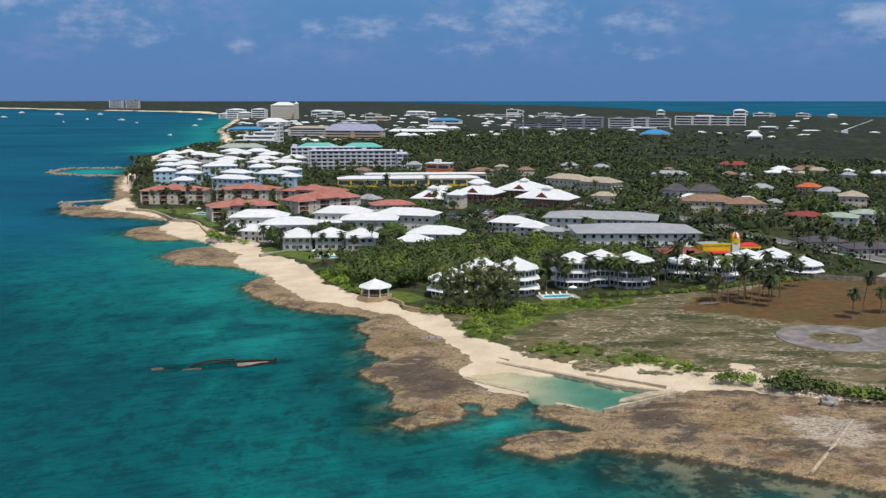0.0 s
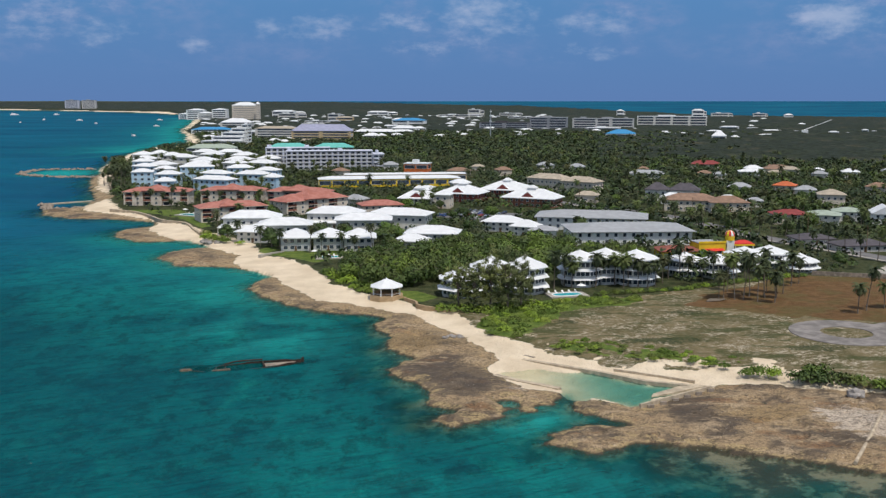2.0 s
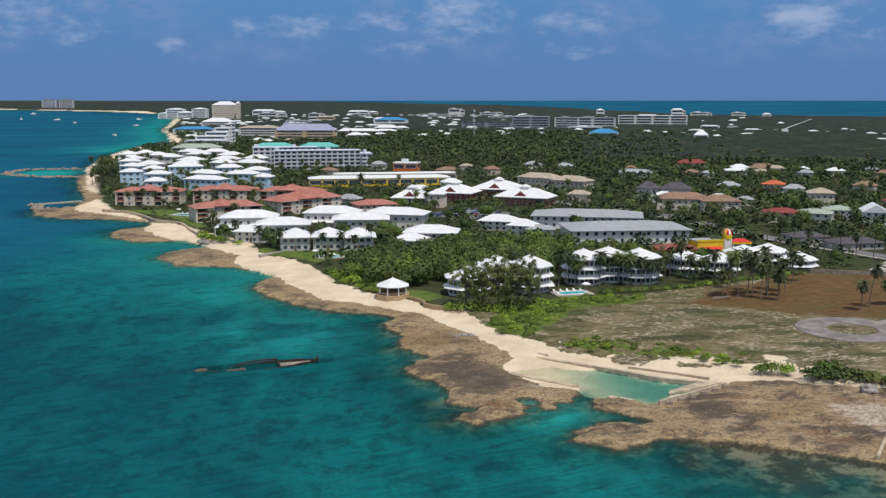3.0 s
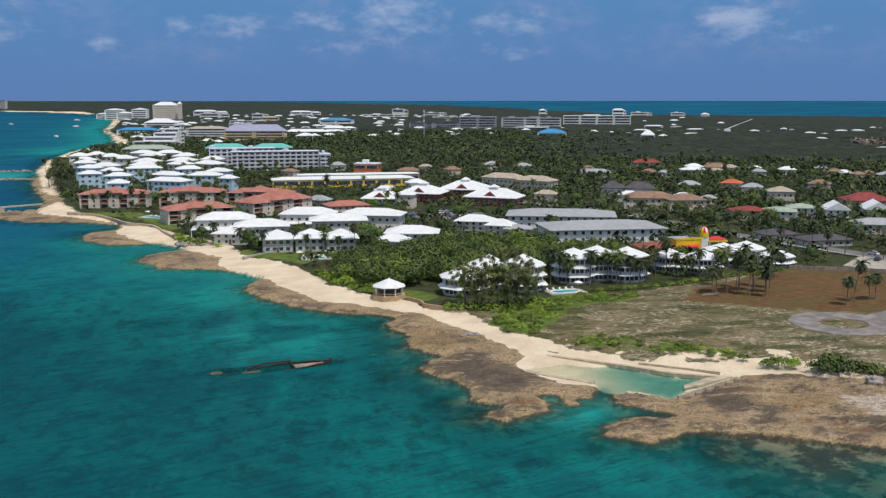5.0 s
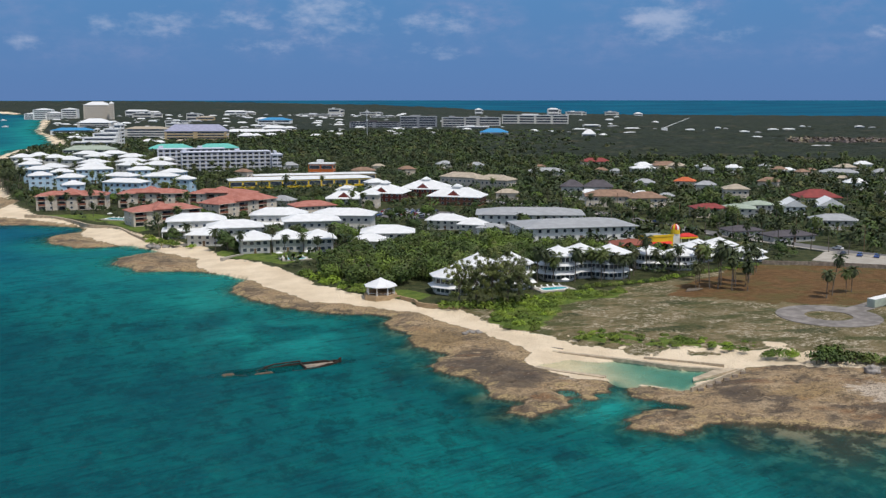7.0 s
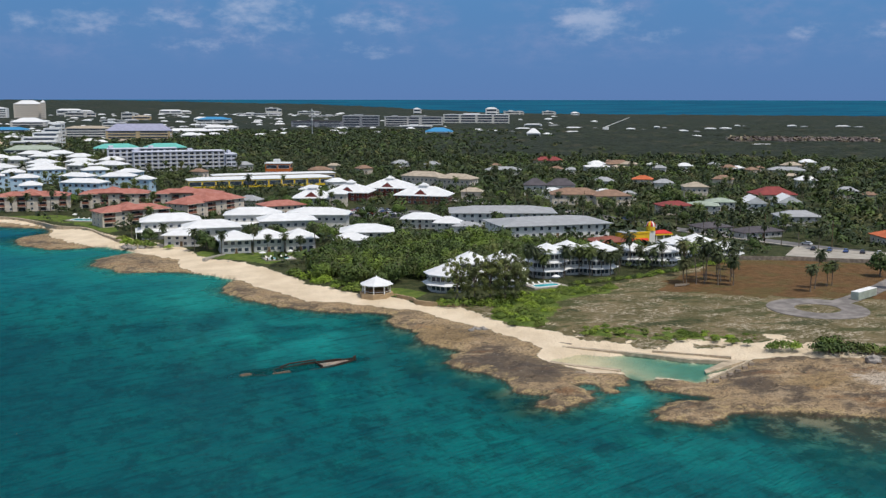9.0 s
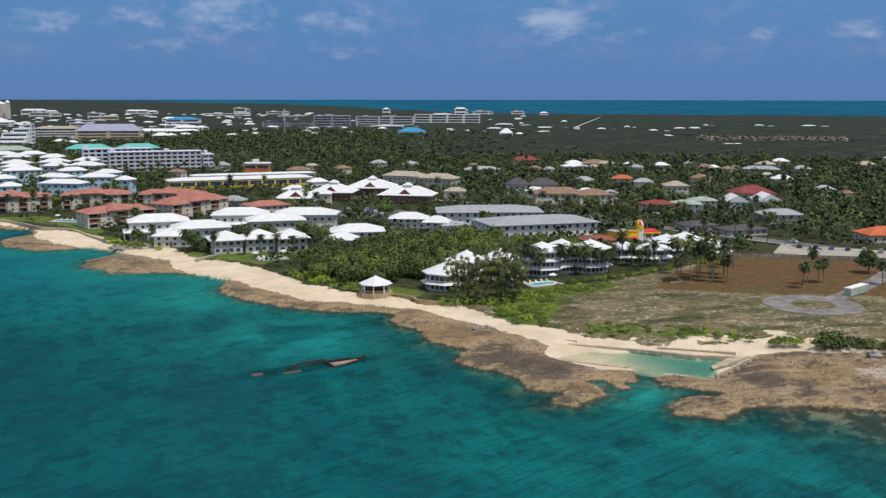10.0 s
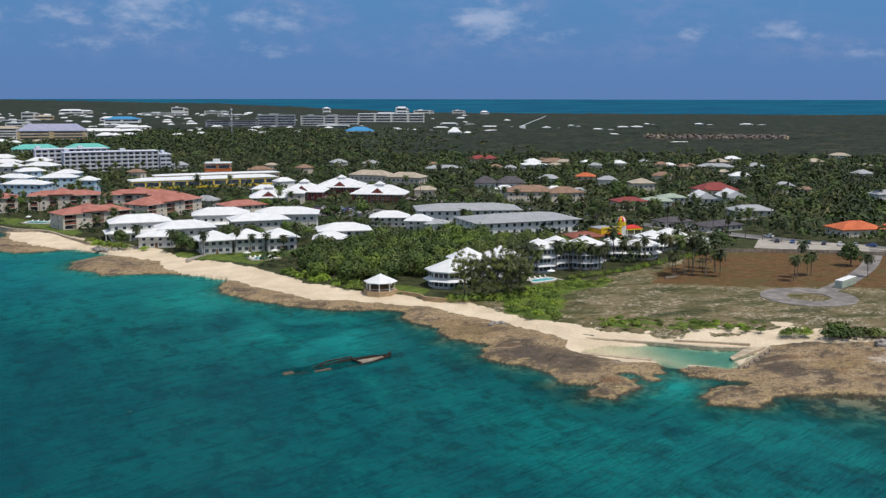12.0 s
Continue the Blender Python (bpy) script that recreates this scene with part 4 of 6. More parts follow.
# ---- grey-roofed motel, mall, yellow restaurant ----
for lx, ly, a, ln, dp in ((73, 460, -14, 50, 22), (82, 411, 1, 50, 26)):
    house("long white two-storey apartment building with shallow grey roof", lx, ly, a, ln, dp, 7.8, 2, white_wall, grey_roof, 2.4, over=1.4, name="apartment_block", category="apartment block", group="grey-roofed apartments", win=(1.3, 1.7, 3.6))
house("small white house with a pale grey roof", 47, 434, -8, 12, 9, 5.4, 1, white_wall, grey_roof, 1.6)
for lx, ly, a, ln, dp, wl_ in ((-7, 562, -14, 20, 16, white_wall), (18, 590, -24, 24, 20, maroon_wall), (47, 612, -22, 30, 22, maroon_wall), (56, 561, -28, 30, 17, brick_wall)):
    ob = house("shopping arcade with dark red walls and a white hip roof", lx, ly, a, ln, dp, 7.0, 2, wl_, white_roof, 4.8, over=1.3, name="shopping_arcade", category="shop", group="shopping arcade")
    g = Geo().hip(-3.5, 3.5, 0.4, 11, 7.6 - GZ, 3.0, 0.5, gable=True)
    dormer = part("dormer", g, white_roof, ob)
    part("cupola", Geo().box(-2.2, 2.2, dp / 2 - 1.8, dp / 2 + 1.8, 7.0 + 3.6 - GZ, 7.0 + 5.2 - GZ).hip(-2.2, 2.2, dp / 2 - 1.8, dp / 2 + 1.8, 7.0 + 5.3 - GZ, 1.5, 0.6), white_roof, ob)
    part("dormer_gable", Geo().solid([[(-3.6, d, 7.8 - GZ), (3.6, d, 7.8 - GZ), (0, d, 10.5 - GZ)] for d in (-0.16, -0.12)]), maroon_wall, dormer)
house("pale two-storey shop front with arched upper windows", 7, 556, -16, 9, 11, 9.6, 2, cream_wall, white_roof, 2.4, name="shop", category="shop")
ob = house("bright yellow fast-food restaurant with a red tile roof", 91.5, 373, 0, 15, 11, 5.2, 1, yellow_wall, oxide_roof, 1.6, name="restaurant", category="restaurant")
slab = thing("restaurant_annexe", "flat-topped bright yellow restaurant annexe", "restaurant", 105.5, 379, GZ, 8)
part("wall", Geo().box(-5.5, 5.5, 0, 9, -0.3, 5.4), yellow_wall, slab)
part("parapet", Geo().box(-5.7, 5.7, -0.2, 0.1, 5.4, 6.2), yellow_wall, slab)
part("roof", Geo().box(-5.6, 5.6, 0.1, 9.1, 5.4, 5.7), grey_roof, slab, "flat grey roof deck")
part("awning", Geo().solid([[(-4.5, -1.6, 2.6), (4.5, -1.6, 2.6), (4.5, 0, 2.6), (-4.5, 0, 2.6)], [(-4.5, -1.5, 2.7), (4.5, -1.5, 2.7), (4.5, 0, 3.4), (-4.5, 0, 3.4)]]), red_paint, slab)
for k in (-3, 0, 3):
    part("window", window_mesh(1.8, 1.6), None, slab, at=pose(k, -0.02, 0.8))
play = thing("play_tower", "white play tower with a yellow drum and a striped dome", "play tower", 114.5, 386, GZ)
part("tower", Geo().box(-1.5, 1.5, -1.5, 1.5, -0.2, 5.6), white_wall, play)
part("drum", Geo().ring(12, 1.9, 1.9, 5.6, 7.4), yellow_wall, play)
for k in range(12):
    seg = []
    for r, z in ((1.95, 7.4), (1.85, 8.2), (1.4, 9.0), (0.7, 9.5), (0.05, 9.7)):
        seg.append([(q * math.cos(a), q * math.sin(a), z) for q, a in ((r, math.pi * k / 6), (r, math.pi * (k + 1) / 6), (r * 0.6, math.pi * (k + 1) / 6), (r * 0.6, math.pi * k / 6))])
    part("dome_stripe", Geo().solid(seg), (red_paint, white_wall, red_paint, yellow_wall)[k % 4], play)
part("porch_roof", Geo().box(1.5, 9.5, -2.0, 3.5, 3.6, 4.2), yellow_wall, play)
part("porch_cap", Geo().hip(2.0, 9.0, -1.5, 3.0, 4.3, 1.1, 0.3), red_paint, play, "red hipped porch roof")
for px in (2.0, 5.5, 9.0):
    part("post", Geo().box(px - 0.15, px + 0.15, -1.8, -1.5, -0.2, 3.6), white_wall, play)

# ---- octagonal condominiums by the field, gazebo ----
CONDO = "white-roofed octagonal condominium with skirt roofs over each floor"
for lx, ly, r in ((43.8, 324, 6.3), (53.2, 328.5, 6.3), (62.8, 324.7, 6.4)):
    pavilion(CONDO, lx, ly, 0, r, 10.8, 3, slate_wall, 2.5, group="octagonal condominiums")
for lx, ly, r, ev in ((83.4, 340, 5.6, 7.6), (94.3, 336.5, 6.2, 7.4), (109, 352.8, 6.6, 7.4), (120, 357.5, 6.4, 7.2), (127.5, 347.6, 5.8, 5.6)):
    pavilion(CONDO, lx, ly, -10, r, ev, 2, slate_wall, 2.4, group="octagonal condominiums")
for lx, ly, r, ev, n in ((4, 308, 7.0, 7.6, 2), (13.5, 316, 6.2, 9.8, 3), (24, 312, 6.4, 10.4, 3)):
    pavilion(CONDO, lx, ly, 0, r, ev, n, slate_wall, 3.0, group="octagonal condominiums")
gz = thing("gazebo", "open octagonal gazebo with white roof on a stone terrace", "gazebo", -20.0, 306.5, 1.6)
KEEP_CLEAR.append((-19.8, 305, 8))
part("terrace", Geo().ring(8, 5.7, 5.4, -1.3, 1.1, turn=math.pi / 8), buff_stone, gz, "buff stone terrace wall")
rings = [[(q * math.cos(math.pi / 8 + math.pi * k / 4), q * math.sin(math.pi / 8 + math.pi * k / 4), z) for k in range(8)] for q, z in ((5.4, 3.6), (5.4, 3.8), (2.4, 5.1), (0.3, 6.0), (0.05, 6.4))]
part("roof", Geo().solid(rings), white_roof, gz)
post = Geo().box(-0.16, 0.16, -0.16, 0.16, 0.75, 3.65).mesh("post", white_wall)
part("inner_wall", Geo().ring(8, 3.9, 3.9, 1.0, 2.0, turn=math.pi / 8), wood, gz, "dark timber seating wall")
railing = Geo().box(-1.5, 1.5, -0.05, 0.05, 1.6, 1.72).box(-1.5, 1.5, -0.03, 0.03, 0.9, 1.0).mesh("railing", white_wall)
for k in range(8):
    part("post", post, None, gz, at=pose(0, 0, 0, 0, 0, 45 * k + 22.5) @ pose(4.4, 0, 0))
    if k != 6:
        part("railing", railing, None, gz, at=pose(0, 0, 0, 0, 0, 45 * k) @ pose(0, -4.1, 0))
for k in range(6):
    part("step", Geo().box(4.4, 6.0, -2.6 - 0.35 * k, -2.25 - 0.35 * k, -1.4, 0.65 - 0.22 * k), buff_stone, gz)

for q_ in ((66, 416, 8), (82, 406, 8), (97, 399, 8), (100, 370, 9), (112, 378, 9), (60, 455, 7), (80, 448, 7), (98, 440, 7)):
    KEEP_CLEAR.append(q_)

# ---- blue houses and white roofs of the inner town ----
for lx, ly, ln, dp in ((-168.1, 757.3, 31, 16), (-136.6, 637.9, 32, 15), (-162.3, 625.5, 15, 13), (-117.5, 681.9, 27, 15), (-133.7, 744.9, 23, 14), (-101.2, 655.1, 13, 11), (-145.2, 689.5, 26, 15), (-173.8, 683.8, 20, 14), (-187.2, 733.4, 18, 14), (-112.7, 718.2, 20, 14), (-195.8, 704.8, 18, 14), (-212, 764, 20, 15), (-225.4, 823.2, 20, 15)):
    house("sky-blue three-storey house with a white roof", lx, ly, -34 + (lx * 7 + ly * 3) % 50, ln * 0.8, dp * 0.78, 12.0, 3, sky_wall, white_roof, 2.2, over=0.7, group="blue houses", win=(1.8, 1.4, 3.9))
for lx, ly, ln, dp in ((-246.4, 977.9, 20, 16), (-213, 911.1, 22, 17), (-211.1, 998, 26, 18), (-184.3, 998, 28, 18), (-132.7, 827, 27, 18), (-154.7, 827, 20, 16), (-210.1, 811.8, 22, 17), (-181.4, 821.3, 22, 18), (-187.2, 864.3, 24, 18), (-157.6, 873.8, 26, 18), (-195.8, 955, 24, 18), (-162.3, 940.7, 26, 18), (-229.2, 940.7, 20, 16), (-133.7, 888.1, 22, 16), (-240.7, 888.1, 22, 16), (-259.8, 955, 20, 16)):
    house("white villa with a wide white hip roof among palms", lx, ly, -30 + (lx * 5 + ly * 3) % 55, ln * 0.82, dp * 0.8, 10.2, 2, pale_wall, white_roof, 2.8, over=1.0, win=(2.2, 1.5, 4.6), group="white roofs of the inner town", name="villa", category="villa")

# ---- apartment slab, hotels, strip mall ----
loggia_block("long lilac-white five-storey apartment block with balconies", -76.5, 862, 6, 74, 18, 18.0, 5, lilac_wall, lilac_wall, 0, 15, flat=True, rail=slate_wall)
loggia_block("lower lilac-white apartment wing set behind", -107, 898, 6, 57, 16, 19.0, 5, lilac_wall, lilac_wall, 0, 11, flat=True, rail=slate_wall)
slab_block("stepped lilac-white end wing of the apartment block", -34.5, 864, 6, 9, 22, 15.0, 4, lilac_wall, lilac_wall, "apartment_wing", "apartment block")
for lx, ln in ((-140, 46), (-90, 44)):
    slab_block("low resort building under a bright teal roof", lx, 1120, 4, ln, 22, 8.5, 2, pale_wall, teal_roof, "resort_building", "hotel", rise=4.5)
slab_block("low resort building under a pale green roof", -222, 1100, 0, 52, 22, 9.0, 2, pale_wall, sage_roof, "resort_building", "hotel", rise=4)
slab_block("ochre hotel wing with a mauve hip roof and gables", -128, 1420, -8, 84, 24, 17.0, 4, ochre_wall, mauve_roof, "hotel_wing", "hotel", rise=9)
slab_block("pale grey hotel block with tan roof", -198, 1470, -8, 60, 24, 19.0, 5, pale_wall, tan_roof, "hotel_wing", "hotel", rise=3)
for k in range(5):
    slab_block("white terraced hotel block stepping down to the beach", -246 + 7 * k, 1300 + k * 4, -6, 52 - 11 * k, 20, 8 + 5.2 * k, 2 + k, white_wall, white_roof, "terraced_hotel", "hotel", group="terraced hotel")
slab_block("low white complex with a pale blue roof", -342, 1745, 0, 66, 30, 9, 2, white_wall, blue_roof, "resort_building", "hotel", rise=4)
slab_block("bright blue-roofed low resort building", -190, 1700, 0, 90, 24, 9, 2, white_wall, teal_roof, "resort_building", "hotel", rise=4)
slab_block("white resort roof above a tan base", -347, 2040, 0, 62, 40, 14, 3, pale_wall, white_roof, "resort_building", "hotel", rise=8)
slab_block("pale tan hotel tower under a white hip roof", -440, 2760, 0, 66, 40, 42.0, 8, cream_wall, white_roof, "hotel_tower", "hotel", rise=9, glazed=0.16)
slab_block("white slim turret of the hotel tower", -400, 2735, 0, 11, 14, 46.0, 9, cream_wall, white_roof, "hotel_turret", "hotel", rise=6, glazed=0.16)
for lx, ly, ln, hh in ((-560, 2840, 44, 20), (-598, 2890, 50, 28), (-520, 2830, 40, 30), (-640, 2960, 40, 16)):
    slab_block("white stepped hotel complex on the far beach", lx, ly, 0, ln, 40, hh, 5, white_wall, white_roof, "beach_hotel", "hotel", rise=4)
for lx, ly, ln, hh in ((-340, 2900, 90, 18), (-370, 3060, 110, 22), (-213, 2369, 93, 9), (-59, 1658, 110, 8), (-21, 2369, 53, 12), (-195, 2688, 48, 20), (-11, 1803, 70, 9), (-25, 1969, 57, 8), (-91, 3300, 110, 16), (142, 3008, 150, 12), (323, 3190, 87, 14), (307, 2802, 84, 10), (-198, 2023, 51, 12), (682, 3190, 37, 22), (214, 3180, 60, 26), (900, 3080, 58, 24), (956, 3040, 84, 16), (1060, 2990, 60, 16), (1130, 2940, 40, 12), (-250, 1620, 60, 9), (-60, 1480, 40, 8)):
    flat_ = int(ln) % 3 == 0
    slab_block("distant low white building with a pale roof", lx, ly, -12, ln * 0.62, 18, hh, 2, pale_wall if flat_ else white_wall, white_roof, "distant_building", "building", rise=0.0 if flat_ else 4.0, group="distant white buildings")
    slab_block("distant low white building with a pale roof", lx + ln * 0.42, ly + 26, 8, ln * 0.34, 16, hh * 0.8 + 1, 2, pale_wall, grey_roof if flat_ else white_roof, "distant_building", "building", rise=3.0, group="distant white buildings")
slab_block("ochre-roofed far shop building", -155, 2520, 0, 44, 30, 14, 2, ochre_wall, tan_roof, "distant_building", "building", rise=3)
slab_block("blue and white far mall roof", 0, 2200, -10, 70, 40, 14, 2, white_wall, blue_roof, "distant_building", "building", rise=5)
for k, tone in ((0, slate_wall), (1, lilac_wall)):
    slab_block("pair of grey apartment towers on the far headland", -1200 - 62 * k + 20, 3830, 6, 50, 26, far_rise(-1200.0, 3840.0) + 34, 9, tone, grey_roof, "apartment_tower", "apartment block", base=float(far_rise(-1200.0, 3840.0)) + 1)
slab_block("long white shop row with a yellow front", -23, 697, 6, 99, 16, 7.4, 1, yellow_wall, white_roof, "shop_row", "shop", rise=1.6)
slab_block("long cream shop row behind the white roof", -11.5, 722, 6, 88, 12, 8.6, 1, ochre_wall, white_roof, "shop_row", "shop", rise=0.8)
slab_block("orange two-storey building with white roof slab", -4, 782, -14, 19, 14, 12.0, 2, orange_wall, white_roof, "orange_building", "building")

# ---- suburb houses ----
for lab, lx, ly, a, ln, dp, ev, wl_, rf, ri in (
        ("long tan-shingled townhouse row with small gables", 80, 662, -42, 28, 13, 10.0, cream_wall, tan_roof, 3.0),
        ("tan-shingled townhouse wing among dense trees", 98, 641, -42, 24, 13, 9.6, cream_wall, tan_roof, 3.0),
        ("low pale house with a grey roof", 172, 760, -20, 28, 14, 5.5, pale_wall, grey_roof, 2.5),
        ("pale house with a broad brown tile roof", 142.3, 535.8, -16, 28, 15, 8, cream_wall, brown_roof, 3.2),
        ("pale house with a lighter brown roof", 160.4, 524.3, -6, 20, 14, 7.8, cream_wall, brown_roof, 3.0),
        ("tall house with a dark shingle roof", 137.5, 592.1, -20, 13, 11, 8.7, pale_wall, dark_roof, 4.0),
        ("tall house with a dark shingle roof", 152.8, 586.4, -20, 17, 11, 8.7, pale_wall, dark_roof, 4.0),
        ("house with a bright orange roof", 230.2, 631.3, -30, 13, 10, 7.4, cream_wall, orange_roof, 2.4),
        ("two-storey cream house with a cream pyramid roof", 225.4, 547.2, -18, 14, 12, 9.6, cream_wall, tan_roof, 2.6),
        ("single-storey house with a crimson roof", 175.7, 477.5, -6, 17, 11, 6.8, cream_wall, crimson_roof, 2.0),
        ("low house with a pale sage roof", 189.1, 474.6, -26, 16, 12, 6.8, pale_wall, sage_roof, 1.8),
        ("low house with a pale sage roof", 208.2, 488, -20, 14, 11, 6.8, pale_wall, sage_roof, 1.8),
        ("white suburb house with white gabled roof", 220.6, 474.6, -20, 11, 16, 7.2, white_wall, white_roof, 3.4),
        ("white suburb house with white gabled roof", 252, 490, -20, 13, 18, 5.2, white_wall, white_roof, 3.8),
        ("house with a big crimson hip roof", 270, 530, -12, 24, 17, 5.4, cream_wall, crimson_roof, 4.2),
        ("low grey-roofed house among trees", 394, 707, -30, 28, 13, 5.4, pale_wall, grey_roof, 2.4),
        ("low house with a dark grey roof beside the road", 159, 408, 2, 16, 11, 4.6, pale_wall, dark_roof, 1.8),
        ("low house with a dark grey roof beside the road", 171, 389, 6, 21, 11, 4.6, slate_wall, dark_roof, 1.8),
        ("two-storey house with a slate grey roof", 211, 420, -16, 20, 12, 6.6, slate_wall, grey_roof, 2.4),
        ("cream house with a bright orange tile roof", 217, 352, -10, 20, 14, 5.4, cream_wall, orange_roof, 3.0),
        ("cream house with a bright orange tile roof", 244, 348, -10, 18, 12, 5.4, cream_wall, orange_roof, 3.0),
        ("house with a dull red roof deep in the trees", 250, 860, -10, 26, 14, 6.0, cream_wall, crimson_roof, 3.0),
        ("house with a brown roof deep in the trees", 292, 800, -10, 22, 14, 6.0, cream_wall, brown_roof, 3.0),
        ("white-roofed house set deep in the trees", 262, 778, -10, 20, 12, 5.5, white_wall, white_roof, 2.0),
        ("white house on the wood's edge", 588, 778, -30, 18, 12, 7.0, white_wall, tan_roof, 2.4),
        ("brown-roofed house by the wood", 30, 790, -8, 18, 12, 6.0, cream_wall, brown_roof, 2.4)):
    house(lab, lx, ly, a, ln, dp, ev, 2 if ev > 6 else 1, wl_, rf, ri, group="suburb houses", style="gable" if "gabled" in lab else "hip")

# ---- offices and works on the far side of the woods ----
for lab, lx, ly, a, ln, dp, hh, st, wl_, rf in (
        ("long grey office block with dark glazing", 180, 1905, -12, 95, 30, 16, 4, office_wall, dark_roof),
        ("grey office block with dark ribbon windows", 262, 1890, -12, 70, 36, 26, 5, office_wall, grey_roof),
        ("pale grey office block with ribbon windows", 330, 1885, -12, 46, 34, 24, 5, slate_wall, grey_roof),
        ("pale office block with stepped roof", 395, 1960, -12, 90, 34, 22, 4, slate_wall, grey_roof),
        ("wide white office block with blue glazing", 548, 2080, -16, 142, 36, 24, 4, pale_wall, white_roof),
        ("dark low warehouse with a pale roof", 348, 1800, -14, 60, 30, 9, 1, slate_wall, white_roof)):
    slab_block(lab, lx, ly, a, ln, dp, hh, st, wl_, rf, group="offices beyond the woods", glazed=0.62)
slab_block("low building under a bright blue roof", 318, 1520, -16, 44, 30, 9, 1, white_wall, blue_roof, "blue_roofed_building", "building", rise=6)
slab_block("white sharp-gabled building in the woods", 440, 1425, -18, 20, 16, 9, 1, white_wall, white_roof, "white_chapel", "building", rise=7)
for lx, ly, ln, hh in ((447, 1646, 55, 5), (518, 1697, 60, 7), (637, 1751, 70, 6), (600, 1870, 80, 9), (562, 1567, 60, 5), (644, 1541, 40, 5), (786, 1709, 24, 8), (848, 1623, 46, 7), (1002, 1788, 24, 7), (1083, 1724, 40, 8), (629, 1109, 70, 4), (674, 1358, 44, 5), (760, 1560, 40, 6), (900, 1660, 50, 6), (700, 1640, 36, 7), (1180, 1700, 60, 7)):
    slab_block("low white works shed beyond the woods", lx, ly, -28, ln * 0.42, 12, hh, 1, white_wall, white_roof, "works_shed", "shed", rise=1.5, group="works sheds")
    slab_block("low grey works shed beyond the woods", lx + ln * 0.55, ly - 14 + ln % 9, -10, ln * 0.26, 10, hh * 0.8, 1, pale_wall, grey_roof, "works_shed", "shed", rise=1.2, group="works sheds")

# ---- roads and paved ground ----
def ribbon(path, width, z0, z1):
    g = Geo()
    rows = []
    for i, (px, py) in enumerate(path):
        a, b = path[max(i - 1, 0)], path[min(i + 1, len(path) - 1)]
        d = Vector((b[0] - a[0], b[1] - a[1])).normalized()
        rows.append(((px - d.y * width / 2, py + d.x * width / 2), (px + d.y * width / 2, py - d.x * width / 2)))
    g.solid([[(*l, z0), (*r, z0), (*r, z1), (*l, z1)] for l, r in rows])
    return g


def smooth_path(points, n=6):
    out = []
    for i in range(len(points) - 1):
        p = [Vector((*points[min(max(j, 0), len(points) - 1)], 0)) for j in (i - 1, i, i + 1, i + 2)]
        for k in range(n):
            t = k / n
            q = 0.5 * (2 * p[1] + (p[2] - p[0]) * t + (2 * p[0] - 5 * p[1] + 4 * p[2] - p[3]) * t * t + (3 * p[1] - p[0] - 3 * p[2] + p[3]) * t ** 3)
            out.append((q.x, q.y))
    return out + [points[-1]]


MAIN_ROAD = smooth_path([(300, 215), (255, 255), (214, 305), (182, 350), (162, 395), (143, 440), (124, 515), (90, 568), (45, 640), (0, 690), (-60, 800)])
TRACK = smooth_path([(114, 258), (128, 266), (147, 279), (166, 294), (196, 322)])
tagged(new("road", ribbon(MAIN_ROAD, 9.0, GZ - 0.6, GZ + 0.15).mesh("road", asphalt)), "grey asphalt coast road", "road", kind="structure")
tagged(new("pavement", ribbon([(x - 6.2, y) for x, y in MAIN_ROAD], 2.2, GZ - 0.6, GZ + 0.27).mesh("pavement", paving)), "pale concrete pavement beside the road", "pavement", kind="structure")
tagged(new("track", ribbon(TRACK, 6.0, GZ - 0.6, GZ + 0.12).mesh("track", old_asphalt)), "worn asphalt track leading to a turning circle", "road", kind="structure")
for px, py in MAIN_ROAD + TRACK:
    KEEP_CLEAR.append((px - 2 * (py < 470), py - 4 * (py < 470), 10 if py < 470 else 7))
circle = Geo()
n = 48
rings = [[(102 + r * math.cos(2 * math.pi * k / n), 252 + r * math.sin(2 * math.pi * k / n), z) for k in range(n)] for r, z in ((14.6, GZ - 0.6), (14.5, GZ + 0.16), (6.6, GZ + 0.16), (6.5, GZ - 0.6))]
tagged(new("turning_circle", circle.solid(rings, cap=False).mesh("turning_circle", old_asphalt)), "worn grey asphalt turning circle round a grass island", "road", kind="structure")


def lot(name, label, cx, cy, turn, w, d, material, top=0.17):
    ob = tagged(new(name, Geo().box(-w / 2, w / 2, -d / 2, d / 2, -0.6, top).mesh(name, material)), label, "car park", kind="structure")
    ob.matrix_basis = pose(cx, cy, GZ, 0, 0, turn)
    c, s = math.cos(radians(turn)), math.sin(radians(turn))
    for u in np.arange(-w / 2, w / 2 + 1, 8):
        for v in np.arange(-d / 2, d / 2 + 1, 8):
            KEEP_CLEAR.append((cx + u * c - v * s, cy + u * s + v * c, 7))


lot("car_park", "sun-bleached paved car park with parked cars", 176, 337, -42, 44, 26, paving)
lot("mall_car_park", "asphalt car park before the shopping arcade", 24, 522, -28, 40, 34, asphalt)
lot("forecourt", "pale paved forecourt beside the restaurant", 128, 386, -20, 20, 16, old_asphalt)


